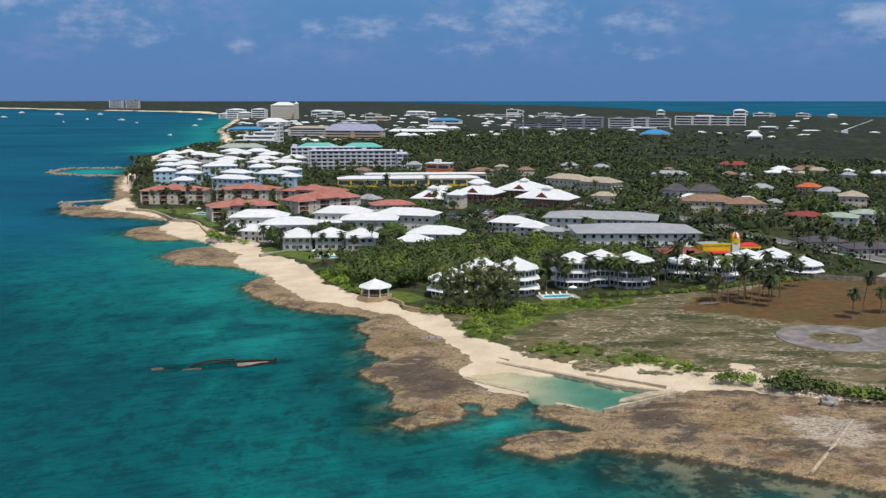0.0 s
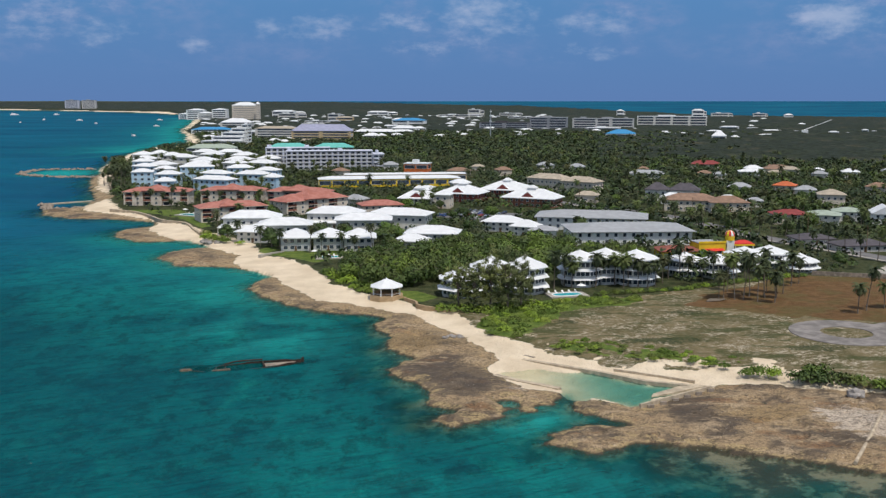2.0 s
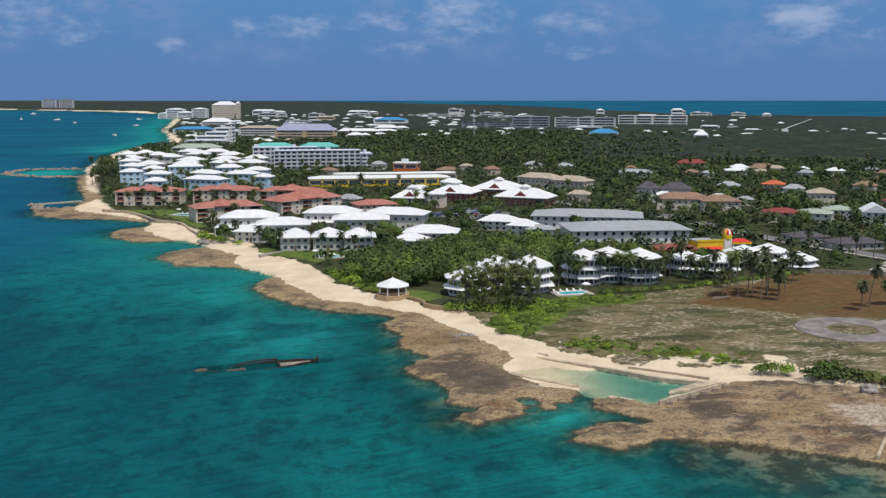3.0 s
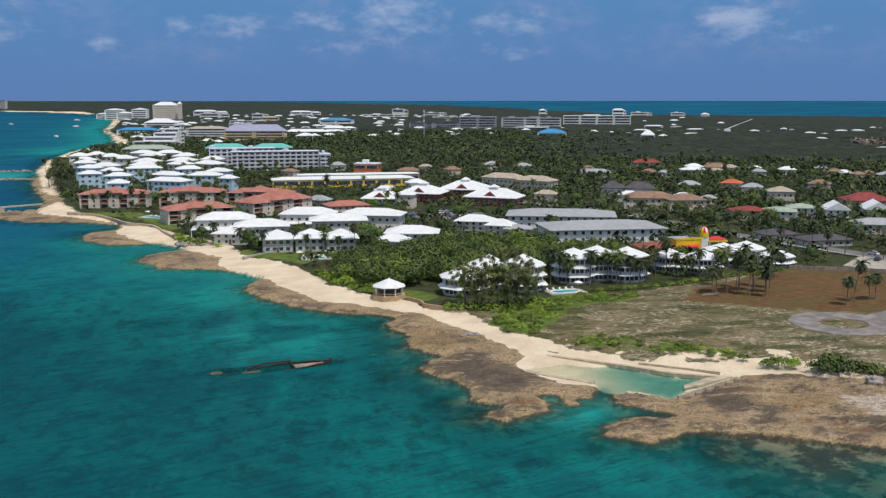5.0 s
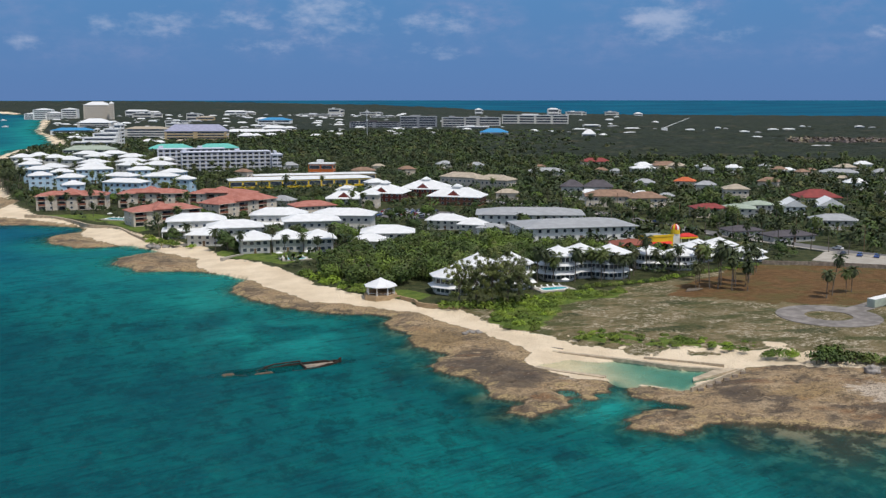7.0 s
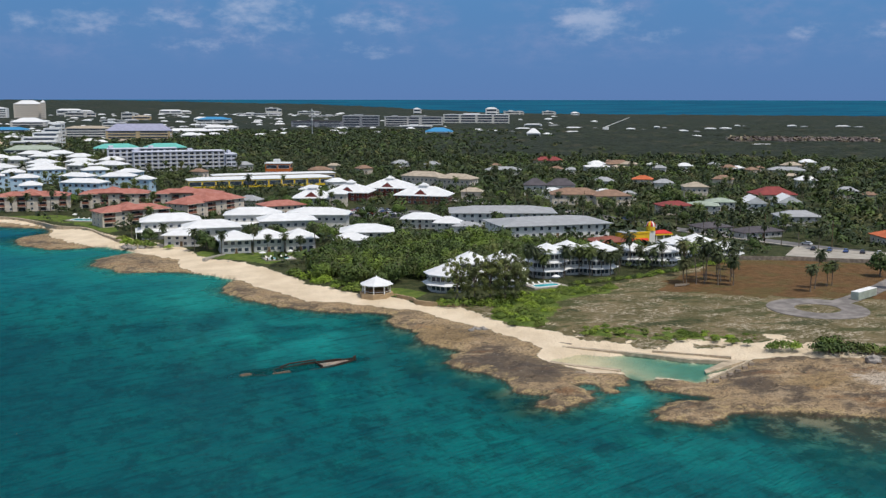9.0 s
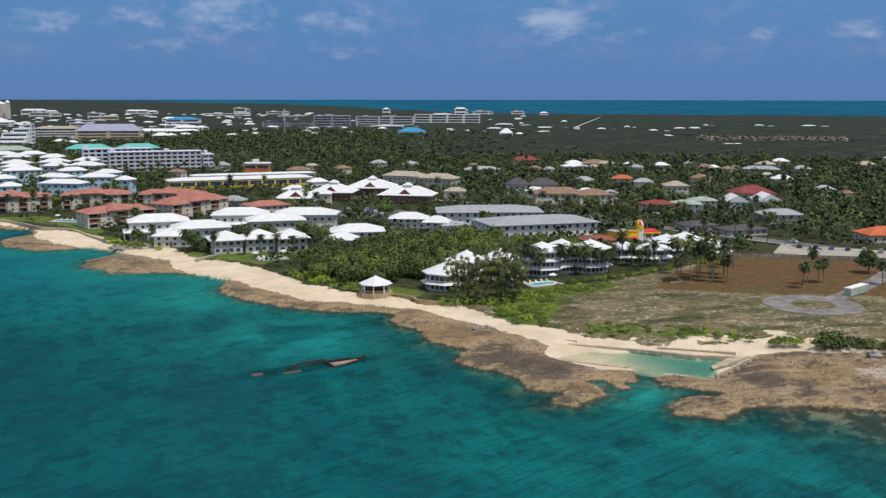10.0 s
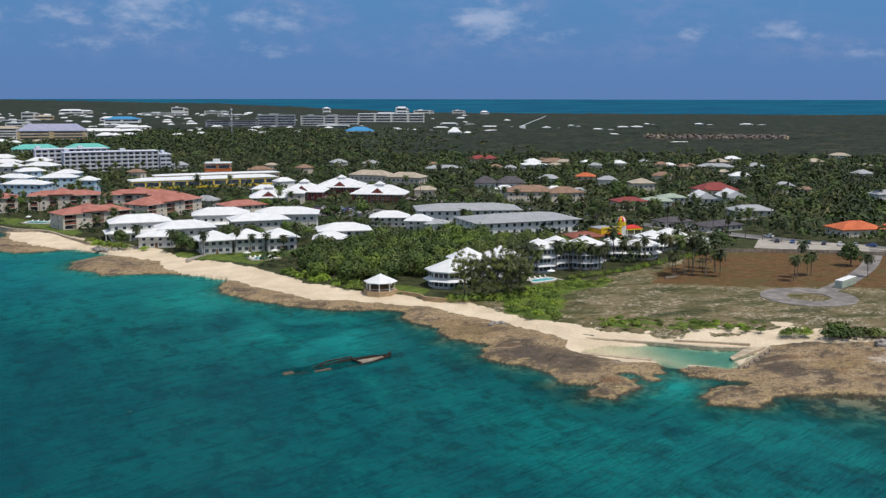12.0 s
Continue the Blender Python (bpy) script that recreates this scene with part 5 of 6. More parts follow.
# ---- parked cars ----
def car_meshes():
    body = Geo()
    prof = [(-2.15, 0.35), (-2.2, 0.85), (-1.9, 1.0), (-0.9, 1.05), (0.95, 1.05), (2.05, 0.9), (2.2, 0.6), (2.15, 0.35)]
    body.solid([[(x, y, z) for x, z in prof] for y in (-0.88, 0.88)])
    cab = Geo().solid([[(-1.75, -0.8, 1.03), (1.1, -0.8, 1.03), (1.1, 0.8, 1.03), (-1.75, 0.8, 1.03)], [(-1.35, -0.66, 1.48), (0.35, -0.66, 1.48), (0.35, 0.66, 1.48), (-1.35, 0.66, 1.48)]])
    top = Geo().box(-1.33, 0.33, -0.65, 0.65, 1.48, 1.53)
    wheel = Geo()
    wheel.tube([(0, -0.11, 0), (0, 0.11, 0)], [0.33, 0.33], 10)
    return body, cab, top, wheel


cb, cc, ct, cw = car_meshes()
cw = cw.mesh("wheel", rubber)
CARS = []
for paint, tone in ((car_white, "white"), (car_dark, "black"), (car_silver, "silver"), (car_blue, "dark blue"), (car_red, "red")):
    CARS.append((cb.mesh("body", paint), cc.mesh("cabin", glass), ct.mesh("roof", paint), tone))


def car(x, y, turn, k, z=GZ + 0.17):
    b, c, t, tone = CARS[k % 5]
    ob = thing("car", tone + " car parked on the paved ground", "car", x, y, z, turn, "parked cars")
    part("body", b, None, ob)
    part("cabin", c, None, ob, "dark glass cabin")
    part("roof", t, None, ob)
    for wx in (-1.35, 1.4):
        for wy in (-0.82, 0.82):
            part("wheel", cw, None, ob, at=pose(wx, wy, 0.33))


pick = random.Random(5)
for row in range(4):
    for k in range(9):
        if pick.random() < 0.75:
            u, v = -16 + 3.4 * k, -12 + 8.0 * row
            c, s = math.cos(radians(-28)), math.sin(radians(-28))
            car(24 + u * c - v * s, 522 + u * s + v * c, 62 + 180 * (row % 2), pick.choice((0, 0, 1, 2, 2, 3, 4)))
for k in range(6):
    u, v = -14 + 6.2 * k, 7.0
    c, s = math.cos(radians(-42)), math.sin(radians(-42))
    car(176 + u * c - v * s, 337 + u * s + v * c, 48, pick.choice((0, 1, 2, 3)))
for k in (6, 11, 15, 20, 27, 32, 37):
    a, b = MAIN_ROAD[k], MAIN_ROAD[k + 1]
    car(a[0] + 2, a[1], math.degrees(math.atan2(b[1] - a[1], b[0] - a[0])), pick.randrange(5), GZ + 0.15)

# ---- the field: container, walls, pools ----
box = thing("shipping_container", "pale green steel shipping container beside the track", "container", 126, 262.5, GZ + 0.1, 27)
g = Geo()
for k in range(24):          # corrugated long sides
    g.box(-6 + 0.5 * k, -6 + 0.5 * k + 0.25, -1.25, 1.25, 0.15, 2.5)
    g.box(-6 + 0.5 * k + 0.25, -6 + 0.5 * k + 0.5, -1.20, 1.20, 0.15, 2.5)
part("body", g, container_paint, box)
part("roof", Geo().box(-6.05, 6.05, -1.28, 1.28, 2.5, 2.62), white_wall, box, "sun-bleached white roof")
for s in (-0.62, 0.62):
    part("door", Geo().box(-6.1, -6.0, s - 0.6, s + 0.6, 0.15, 2.45), container_paint, box)
KEEP_CLEAR.append((126, 262, 9))


def long_wall(name, label, path, width, z0, z1, material, category="wall"):
    ob = new(name, ribbon(path, width, z0, z1).mesh(name, material))
    return tagged(ob, label, category)


long_wall("basin_wall", "weathered concrete wall along a tidal basin", [(14, 233.5), (29.5, 222.5), (39.5, 213.5), (53, 208)], 1.1, -0.8, 0.8, concrete)
long_wall("basin_wall", "low broken concrete footing in the sand", [(11, 240), (17, 234.5)], 0.6, 0.1, 0.95, old_concrete)
long_wall("basin_wall", "low broken concrete footing in the sand", [(34, 223), (50, 212.5)], 0.4, 0.1, 1.0, concrete)
long_wall("basin_wall", "half-buried concrete ledge between basin and rocks", [(6, 221.5), (11, 216.5), (19.3, 210)], 1.5, -0.6, 0.42, concrete)
ramp = thing("slipway", "pale concrete slipway with buttresses in a tidal basin", "slipway", 0, 0, 0)
part("slab", Geo().solid([[(38, 203.5, -0.8), (51.5, 208.5, -0.8), (46, 209.5, -0.8), (39, 206, -0.8)], [(38, 203.5, 0.15), (51.5, 208.5, 1.0), (46, 209.5, 0.75), (39, 206, 0.1)]]), concrete, ramp)
part("side_wall", ribbon([(33.5, 195), (42, 200.8), (52, 207.5)], 0.5, -0.3, 1.25), concrete, ramp)
for k in range(6):
    u = 0.08 + 0.17 * k
    part("buttress", Geo().box(33.9 + 18.4 * u - 0.25, 33.9 + 18.4 * u + 1.1, 194.2 + 12.6 * u - 0.3, 194.2 + 12.6 * u + 0.2, -0.2, 1.0), old_concrete, ramp)
pipe = thing("pipe", "long pale concrete pipe lying across the rock", "pipe", 0, 0, 0)
part("pipe", Geo().tube([(63.2, 161.5, 0.75), (72, 174.5, 0.95), (80.5, 187.5, 1.2)], [0.34, 0.34, 0.34], 10), concrete, pipe)
long_wall("terrace_wall", "curved buff stone garden wall above the beach", smooth_path([(-14.5, 301), (-11, 295), (-10.5, 290.5), (-5.5, 286), (0, 283)]), 0.6, 0.4, 2.7, buff_stone)
long_wall("sea_wall", "pale stone sea wall before the apartments", smooth_path([(-176, 556), (-160, 545), (-146, 524), (-136, 506), (-122, 494), (-112, 468), (-104, 448)]), 1.0, -0.2, 2.6, concrete)
long_wall("boundary_wall", "low grey boundary wall along the field's back", [(128, 338), (150, 330), (172, 318), (196, 300)], 0.4, GZ - 0.4, GZ + 1.5, old_concrete)
long_wall("jetty", "narrow concrete jetty on rocks", [(-228, 604), (-206, 622)], 2.2, -1.5, 0.7, concrete, "jetty")


def swimming_pool(x, y, turn, w, d):
    ob = thing("swimming_pool", "small turquoise swimming pool with pale paved surround", "swimming pool", x, y, GZ, turn)
    KEEP_CLEAR.append((x, y, max(w, d) / 2 + 4))
    part("deck", Geo().box(-w / 2 - 1.8, w / 2 + 1.8, -d / 2 - 1.4, d / 2 + 2.4, -0.6, 0.42), paving, ob)
    oval = lambda r, z: [((w / 2 + r) * math.copysign(abs(math.cos(a)) ** 0.6, math.cos(a)), (d / 2 + r) * math.copysign(abs(math.sin(a)) ** 0.6, math.sin(a)), z) for a in np.linspace(0, 2 * math.pi, 24, endpoint=False)]
    part("coping", Geo().solid([oval(0.5, 0.40), oval(0.5, 0.52), oval(0.0, 0.52), oval(0.0, 0.42)], cap=False), white_wall, ob)
    g = Geo()
    g.face(oval(0.02, 0.46))
    part("water", g, pool_mat, ob, "clear turquoise water")
    frame_ = Geo().box(-0.3, 0.3, -0.9, 0.9, 0.68, 0.76)
    frame_.solid([[(-0.3, 0.5, 0.7), (0.3, 0.5, 0.7), (0.3, 0.58, 0.72), (-0.3, 0.58, 0.72)], [(-0.3, 1.1, 1.2), (0.3, 1.1, 1.2), (0.3, 1.16, 1.22), (-0.3, 1.16, 1.22)]])
    me = frame_.mesh("sun_lounger", white_wall)
    for k in range(5):
        lg = new("sun_lounger", me)
        tagged(lg, "white sun lounger on the pool deck", "sun lounger", "sun loungers")
        lg.matrix_basis = pose(x, y, GZ - 0.24, 0, 0, turn) @ pose(-w / 2 + w * k / 4, d / 2 + 1.4, 0)
    for k in (0, 1):
        um = thing("parasol", "white parasol standing on the pool deck", "parasol", x, y, GZ, 0, "parasols")
        um.matrix_basis = pose(x, y, GZ + 0.42, 0, 0, turn) @ pose(-w / 2 - 1.6 + (w + 3.2) * k, d / 2 + 1.2, 0)
        part("pole", Geo().tube([(0, 0, 0), (0, 0, 2.3)], [0.04, 0.04], 6), steel, um)
        part("canopy", Geo().ring(8, 1.5, 0.08, 2.0, 2.6), white_wall, um)


swimming_pool(36.5, 305, 12, 9, 4)
swimming_pool(-126, 528, -30, 12, 6)
swimming_pool(-43, 383, 10, 8, 4)

long_wall("beach_ramp", "narrow pale ramp from the lawn to the beach", [(-71, 389), (-63, 399)], 1.4, 1.0, 2.5, paving, "ramp")
heap = thing("log_heap", "heap of grey fallen palm logs in the field", "log heap", 80, 295, GZ)
for k in range(7):
    part("log", Geo().tube([(-2.6 + 0.3 * k, -1.2 + 0.45 * k, 0.15 + 0.12 * (k % 3)), (1.8 + 0.4 * k, -0.8 + 0.3 * k, 0.25 + 0.12 * (k % 2))], [0.2, 0.16], 6), bark, heap)

# ---- wreck, boulders, breakwaters ----
wreck = thing("shipwreck", "rusted remains of a sunken hull awash in clear water", "shipwreck", -52, 232.5, 0, 14)
left = [(-15, 0.4), (-11, -1.7), (-5, -2.4), (2, -2.6), (8, -2.0), (13, 0.2)]
right = [(-15, 0.6), (-11, 1.4), (-5, 2.0), (2, 2.3), (8, 1.8), (13, 0.4)]
for side, tops in ((left, (0.05, 0.2, -0.2, 0.1, 0.45, 0.7)), (right, (0.2, -0.3, 0.3, 0.55, 0.6, 0.7))):
    g = Geo()
    pts = smooth_path(side, 4)
    zs = -0.25 + np.interp(np.linspace(0, 1, len(pts)), np.linspace(0, 1, 6), tops)
    rows = []
    for i, a in enumerate(pts):
        h0 = zs[i] + 0.25 * LATTICE[i, 3]
        rows.append([(a[0], a[1] - 0.12, -2.5), (a[0], a[1] + 0.12, -2.5), (a[0], a[1] + 0.12, h0), (a[0], a[1] - 0.12, h0)])
    g.solid(rows)
    part("hull_side", g, rust, wreck)
part("deck", Geo().solid([[(4, -1.4, -0.5), (11, -0.8, -0.3), (11.5, 0.9, -0.3), (4, 1.6, -0.5)], [(4, -1.4, 0.0), (11, -0.8, 0.2), (11.5, 0.9, 0.2), (4, 1.6, 0.0)]]), old_concrete, wreck, "sand-coloured crusted deck")
part("bow", Geo().solid([[(12.4, 0, -1), (13.4, 0, -1), (13.4, 0.6, -1), (12.4, 0.6, -1)], [(12.7, 0, 0.9), (13.3, 0, 1.3), (13.3, 0.4, 1.3), (12.7, 0.5, 0.9)]]), rust, wreck)
part("bulkhead", Geo().box(3.4, 3.8, -2.2, 2.0, -2, 0.45), rust, wreck)
for k in range(7):
    part("rib", Geo().box(-12 + 2.2 * k, -11.8 + 2.2 * k, -1.6, 1.4, -2.0, -0.15 + 0.25 * LATTICE[k, 9]), rust, wreck)
part("hull_bottom", Geo().solid([[(a, b, -4.0) for a, b in left + right[::-1]], [(a * 0.98, b * 0.9, -1.1) for a, b in left + right[::-1]]]), rust, wreck)
part("stern_crust", Geo().ring(9, 2.6, 1.3, -1.2, 0.30, -14.5, 0.2, squash=0.5), crust, wreck, "sand-coloured crusted stern plate")
part("rail", Geo().tube([(-5.5, 2.0, 0.3), (-3, 2.3, 0.75), (0.5, 2.4, 0.8), (3.6, 2.2, 0.85)], [0.16, 0.2, 0.18, 0.2], 6), rust, wreck)
part("side_plate", Geo().solid([[(-9, -2.2, -0.4), (-4, -2.6, -0.4), (-4, -1.6, -0.4), (-9, -1.2, -0.4)], [(-8.5, -2.0, 0.12), (-4.6, -2.3, 0.3), (-4.6, -1.8, 0.35), (-8.5, -1.5, 0.12)]]), crust, wreck, "crusted side plate just above water")


def stone_mesh(seed, r=1.0):
    bm = bmesh.new()
    bmesh.ops.create_icosphere(bm, subdivisions=2, radius=r)
    for v in bm.verts:
        k = 1 + 0.45 * noise.noise(v.co * 1.3 / r + Vector((seed, 0, 0))) + 0.2 * noise.noise(v.co * 3.1 / r + Vector((0, seed, 0)))
        v.co = Vector((v.co.x * k, v.co.y * k * 0.8, v.co.z * k * 0.62))
    me = bpy.data.meshes.new("boulder")
    bm.to_mesh(me)
    bm.free()
    me.materials.append(boulder_stone)
    return me


STONES = [stone_mesh(3.7 * k + 1) for k in range(4)]


def boulder(x, y, z, r, k, label="weathered grey boulder lying on the sand"):
    ob = tagged(new("boulder", STONES[k % 4]), label, "boulder", "boulders")
    ob.matrix_basis = pose(x, y, z, 0, 0, 71 * k) @ Matrix.Diagonal((r, r, r, 1))


boulder(80.5, 199.5, 1.5, 1.9, 0, "large pale grey boulder on the rock shelf")
for k in range(12):
    boulder(-1.5 + pick.uniform(-3.5, 3.5), 256 + pick.uniform(-2, 2), 1.05, pick.uniform(0.35, 0.8), k)
for k in range(14):
    boulder(-97 + pick.uniform(-7, 7), 434 + pick.uniform(-4, 4), 1.3, pick.uniform(0.8, 1.6), k, "dark boulder heaped below the garden")
for k in range(10):
    boulder(-62 + 2.6 * k, 384 - 0.9 * k + pick.uniform(-1, 1), 1.5, pick.uniform(0.4, 0.9), k, "pale boulder along the edge of the lawn")


def rubble(label, path, width, count):
    vs, fs = [], []
    base = np.array([v.co for v in STONES[0].vertices])
    tri = np.array([p.vertices for p in STONES[0].polygons])
    r_ = np.random.default_rng(11)
    for k in range(count):
        u = r_.random() * (len(path) - 1)
        i = int(u)
        p = np.array(path[i]) * (1 - u + i) + np.array(path[i + 1]) * (u - i)
        s = r_.uniform(0.9, 2.0)
        a = r_.random() * 6.28
        rot = np.array([[math.cos(a), -math.sin(a), 0], [math.sin(a), math.cos(a), 0], [0, 0, 1]])
        fs.append(tri + len(vs) * len(base))
        vs.append(base @ rot.T * s + np.array([p[0] + r_.normal() * width / 3, p[1] + r_.normal() * width / 3, r_.uniform(-0.5, 0.6)]))
    tagged(new("breakwater", fast_mesh("breakwater", np.concatenate(vs), np.concatenate(fs), old_concrete)), label, "breakwater", kind="stuff")


rubble("rubble breakwater of brown boulders round a small basin", smooth_path([(-288, 905), (-312, 904), (-333, 897), (-337, 872), (-330, 845), (-308, 824), (-280, 815), (-258, 811)]), 5, 260)
rubble("line of rubble stones beside the jetty", smooth_path([(-196, 588), (-216, 578), (-222, 590), (-228, 604)]), 5, 80)

# ---- boats and masts ----
for k, (bx, by, ln) in enumerate(((-1271, 3338, 26), (-1145, 3368, 22), (-1030, 2918, 18), (-462, 1699, 12), (-562, 2277, 14), (-909, 2845, 18), (-1439, 3440, 22), (-980, 2600, 14), (-760, 2500, 14), (-1350, 3100, 20), (-700, 2900, 16))):
    boat = thing("boat", "white motor boat moored on the bay", "boat", bx, by, float(far_rise(bx, by)), 20 + 37 * k, "moored boats")
    hull = [[(-ln / 2, -ln * 0.13, z), (ln * 0.2, -ln * 0.15, z), (ln / 2, 0, z), (ln * 0.2, ln * 0.15, z), (-ln / 2, ln * 0.13, z)] for z in (-0.4, ln * 0.1)]
    part("hull", Geo().solid(hull), white_wall, boat)
    part("cabin", Geo().box(-ln * 0.3, ln * 0.12, -ln * 0.1, ln * 0.1, ln * 0.1, ln * 0.22), white_wall, boat)
    if k < 3:
        part("mast", Geo().tube([(0, 0, 1), (0, 0, ln * 0.9)], [0.15, 0.08], 5), steel, boat)
mast = thing("radio_mast", "slim white lattice radio mast above the woods", "radio mast", 118, 1500, GZ)
part("mast", Geo().tube([(0, 0, 0), (0, 0, 22), (0, 0, 44)], [1.0, 0.8, 0.5], 4), steel, mast)
for z in (26, 34, 40):
    part("antenna", Geo().ring(6, 1.6, 1.6, z, z + 1.6), white_wall, mast)
crane = thing("crane", "white works crane with a raised jib", "crane", 660, 1620, GZ, -20)
part("jib", Geo().tube([(-16, 0, 9), (26, 0, 26)], [0.7, 0.4], 4), white_wall, crane)
part("body", Geo().box(-20, -10, -4, 4, -0.2, 9), white_wall, crane)
for k in range(11):
    px, py = MAIN_ROAD[3 + 4 * k]
    pole = thing("utility_pole", "tall wooden utility pole beside the road", "utility pole", px + 6, py + 1, GZ, 60, "utility poles")
    part("pole", Geo().tube([(0, 0, -0.3), (0, 0, 11)], [0.17, 0.11], 6), wood, pole)
    part("crossarm", Geo().box(-1.1, 1.1, -0.06, 0.06, 10.2, 10.35), wood, pole)

# ---- foliage ----
def leaf_quads(centre, normal, size, r_, slim=1.0):
    """Ragged four-sided leaf clumps at centre, facing roughly along normal."""
    n = len(centre)
    nrm = normal + r_.normal(size=(n, 3)) * 0.55
    nrm /= np.linalg.norm(nrm, axis=1, keepdims=True) + 1e-9
    t1 = np.cross(nrm, r_.normal(size=(n, 3)))
    t1 /= np.linalg.norm(t1, axis=1, keepdims=True) + 1e-9
    t2 = np.cross(nrm, t1)
    s = np.asarray(size).reshape(-1, 1)
    q = [centre + t1 * s * a * r_.uniform(0.6, 1.25, (n, 1)) / slim + t2 * s * b * slim * r_.uniform(0.5, 1.0, (n, 1)) for a, b in ((-1, -0.6), (1, -0.7), (0.9, 0.7), (-0.8, 0.8))]
    v = np.stack(q, 1).reshape(-1, 3)
    return v, np.arange(4 * n).reshape(n, 4), nrm


def leafy_mesh(name, material, v, f, dome, nrm, tone=None):
    """Leaf clumps that catch the light as a rounded crown does, each crown with its own tone."""
    me = fast_mesh(name, v, f, material)
    soft_n = dome / (np.linalg.norm(dome, axis=1, keepdims=True) + 1e-9) * 0.85 + nrm * 0.28
    soft_n /= np.linalg.norm(soft_n, axis=1, keepdims=True) + 1e-9
    a = me.attributes.new("custom_normal", "FLOAT_VECTOR", "POINT")
    a.data.foreach_set("vector", np.repeat(soft_n, 4, axis=0).astype(np.float32).ravel())
    if tone is not None:
        a = me.attributes.new("tone", "FLOAT", "POINT")
        a.data.foreach_set("value", np.repeat(tone, 4).astype(np.float32))
    me.update()
    return me


def sphere_points(n, r_, low=-0.35):
    z = r_.uniform(low, 1, n)
    a = r_.uniform(0, 2 * math.pi, n)
    w = np.sqrt(1 - z * z)
    return np.stack([w * np.cos(a), w * np.sin(a), z], 1)


def crown_mesh(name, material, rx, rz, z, leaves, size, lobes, seed, low=-0.4, lobe=(0.32, 0.55), hubs=(0.35, 0.72), slim=1.0):
    """An uneven crown: leaf clumps on several overlapping lobes."""
    r_ = np.random.default_rng(seed)
    hub = sphere_points(lobes, r_, max(low, -0.95)) * np.array([rx, rx, rz]) * r_.uniform(*hubs, (lobes, 1))
    rad = r_.uniform(*lobe, lobes) * rx
    pick_ = r_.integers(0, lobes, leaves)
    d = sphere_points(leaves, r_, low)
    c = hub[pick_] + d * rad[pick_][:, None] * np.array([1, 1, 0.85]) * r_.uniform(0.7, 1.08, (leaves, 1)) + np.array([0, 0, z])
    v, f, nrm = leaf_quads(c, d + np.array([0, 0, 0.35]), r_.uniform(0.6, 1.2, leaves) * size, r_, slim)
    whole = (c - np.array([0, 0, z])) / np.array([rx, rx, rz])
    return leafy_mesh(name, material, v, f, d * 0.7 + whole * 0.5 + np.array([0, 0, 0.3]), nrm)


def trunk_geo(height, r, limbs, spread, seed):
    q = random.Random(seed)
    g = Geo()
    bend = q.uniform(-0.4, 0.4)
    g.tube([(0, 0, -0.4), (bend * 0.4, 0.1, height * 0.35), (bend, 0.2, height * 0.7)], [r, r * 0.8, r * 0.5], 7)
    for k in range(limbs):
        a = 2 * math.pi * k / limbs + q.uniform(-0.4, 0.4)
        z0 = height * q.uniform(0.3, 0.6)
        g.tube([(bend * 0.5, 0.1, z0), (spread * 0.4 * math.cos(a), spread * 0.4 * math.sin(a), z0 + height * 0.22), (spread * math.cos(a), spread * math.sin(a), height * 0.95)], [r * 0.5, r * 0.35, r * 0.12], 5)
    return g


def tree_kind(label, material, rx, rz, height, leaves, size, lobes, seed, name="tree", low=-0.4, trunk_r=0.25, seat=0.74, lobe=(0.32, 0.55), hubs=(0.35, 0.72), slim=1.0):
    ob = thing(name, label, "tree", 0, 0, GZ)
    part("trunk", trunk_geo(height, trunk_r, 5, rx * 0.55, seed), bark, ob)
    part("crown", crown_mesh("crown", material, rx, rz, height * seat, leaves, size, lobes, seed, low, lobe, hubs, slim), None, ob)
    return ob


def palm_kind(label, height, seed, lean):
    q = random.Random(seed)
    ob = thing("palm_tree", label, "palm tree", 0, 0, GZ)
    path = [(lean * (k / 6) ** 1.6, 0.12 * math.sin(k), -0.3 + (height + 0.3) * k / 6) for k in range(7)]
    part("trunk", Geo().tube(path, [0.24, 0.19, 0.165, 0.155, 0.15, 0.145, 0.13], 6), bark, ob)
    tip = Vector(path[-1])
    g = Geo()
    for k in range(24):
        a = 2.4 * k
        up = 1.15 - 1.95 * (k / 23) + q.uniform(-0.15, 0.15)
        length = q.uniform(2.9, 3.8)
        d = Vector((math.cos(a), math.sin(a), 0))
        side = Vector((-d.y, d.x, 0))
        pts, p, ang = [], tip.copy(), up
        for j in range(7):
            pts.append(p.copy())
            p = p + (d * math.cos(ang) + Vector((0, 0, math.sin(ang)))) * length / 6
            ang -= 0.27
        for j in range(6):
            w = (0.5, 0.85, 0.95, 0.85, 0.6, 0.3)[j]
            for s in (-1, 1):
                o = side * s * w + (pts[min(j + 2, 6)] - pts[j]) * 0.35 + Vector((0, 0, -0.42 * w))
                g.face([pts[j], pts[j + 1], pts[j + 1] * 0.55 + pts[j] * 0.45 + o])
                g.face([pts[j] * 0.5 + pts[j + 1] * 0.5, pts[j + 1], pts[j + 1] + o * 0.95])
    part("crown", g, frond_leaf, ob, "drooping feather fronds")
    part("boss", Geo().ring(6, 0.28, 0.12, tip.z - 0.35, tip.z + 0.25, tip.x, tip.y), bark, ob)
    return ob


def plant(kinds, spots, group, z=GZ, spread=(0.85, 1.2)):
    for x, y in spots:
        s = pick.uniform(*spread)
        ob = copy_thing(pick.choice(kinds), pose(x, y, z, 0, 0, pick.uniform(0, 360)))
        ob.scale = (s, s, s * pick.uniform(0.9, 1.15))
        tagged(ob, group=group)


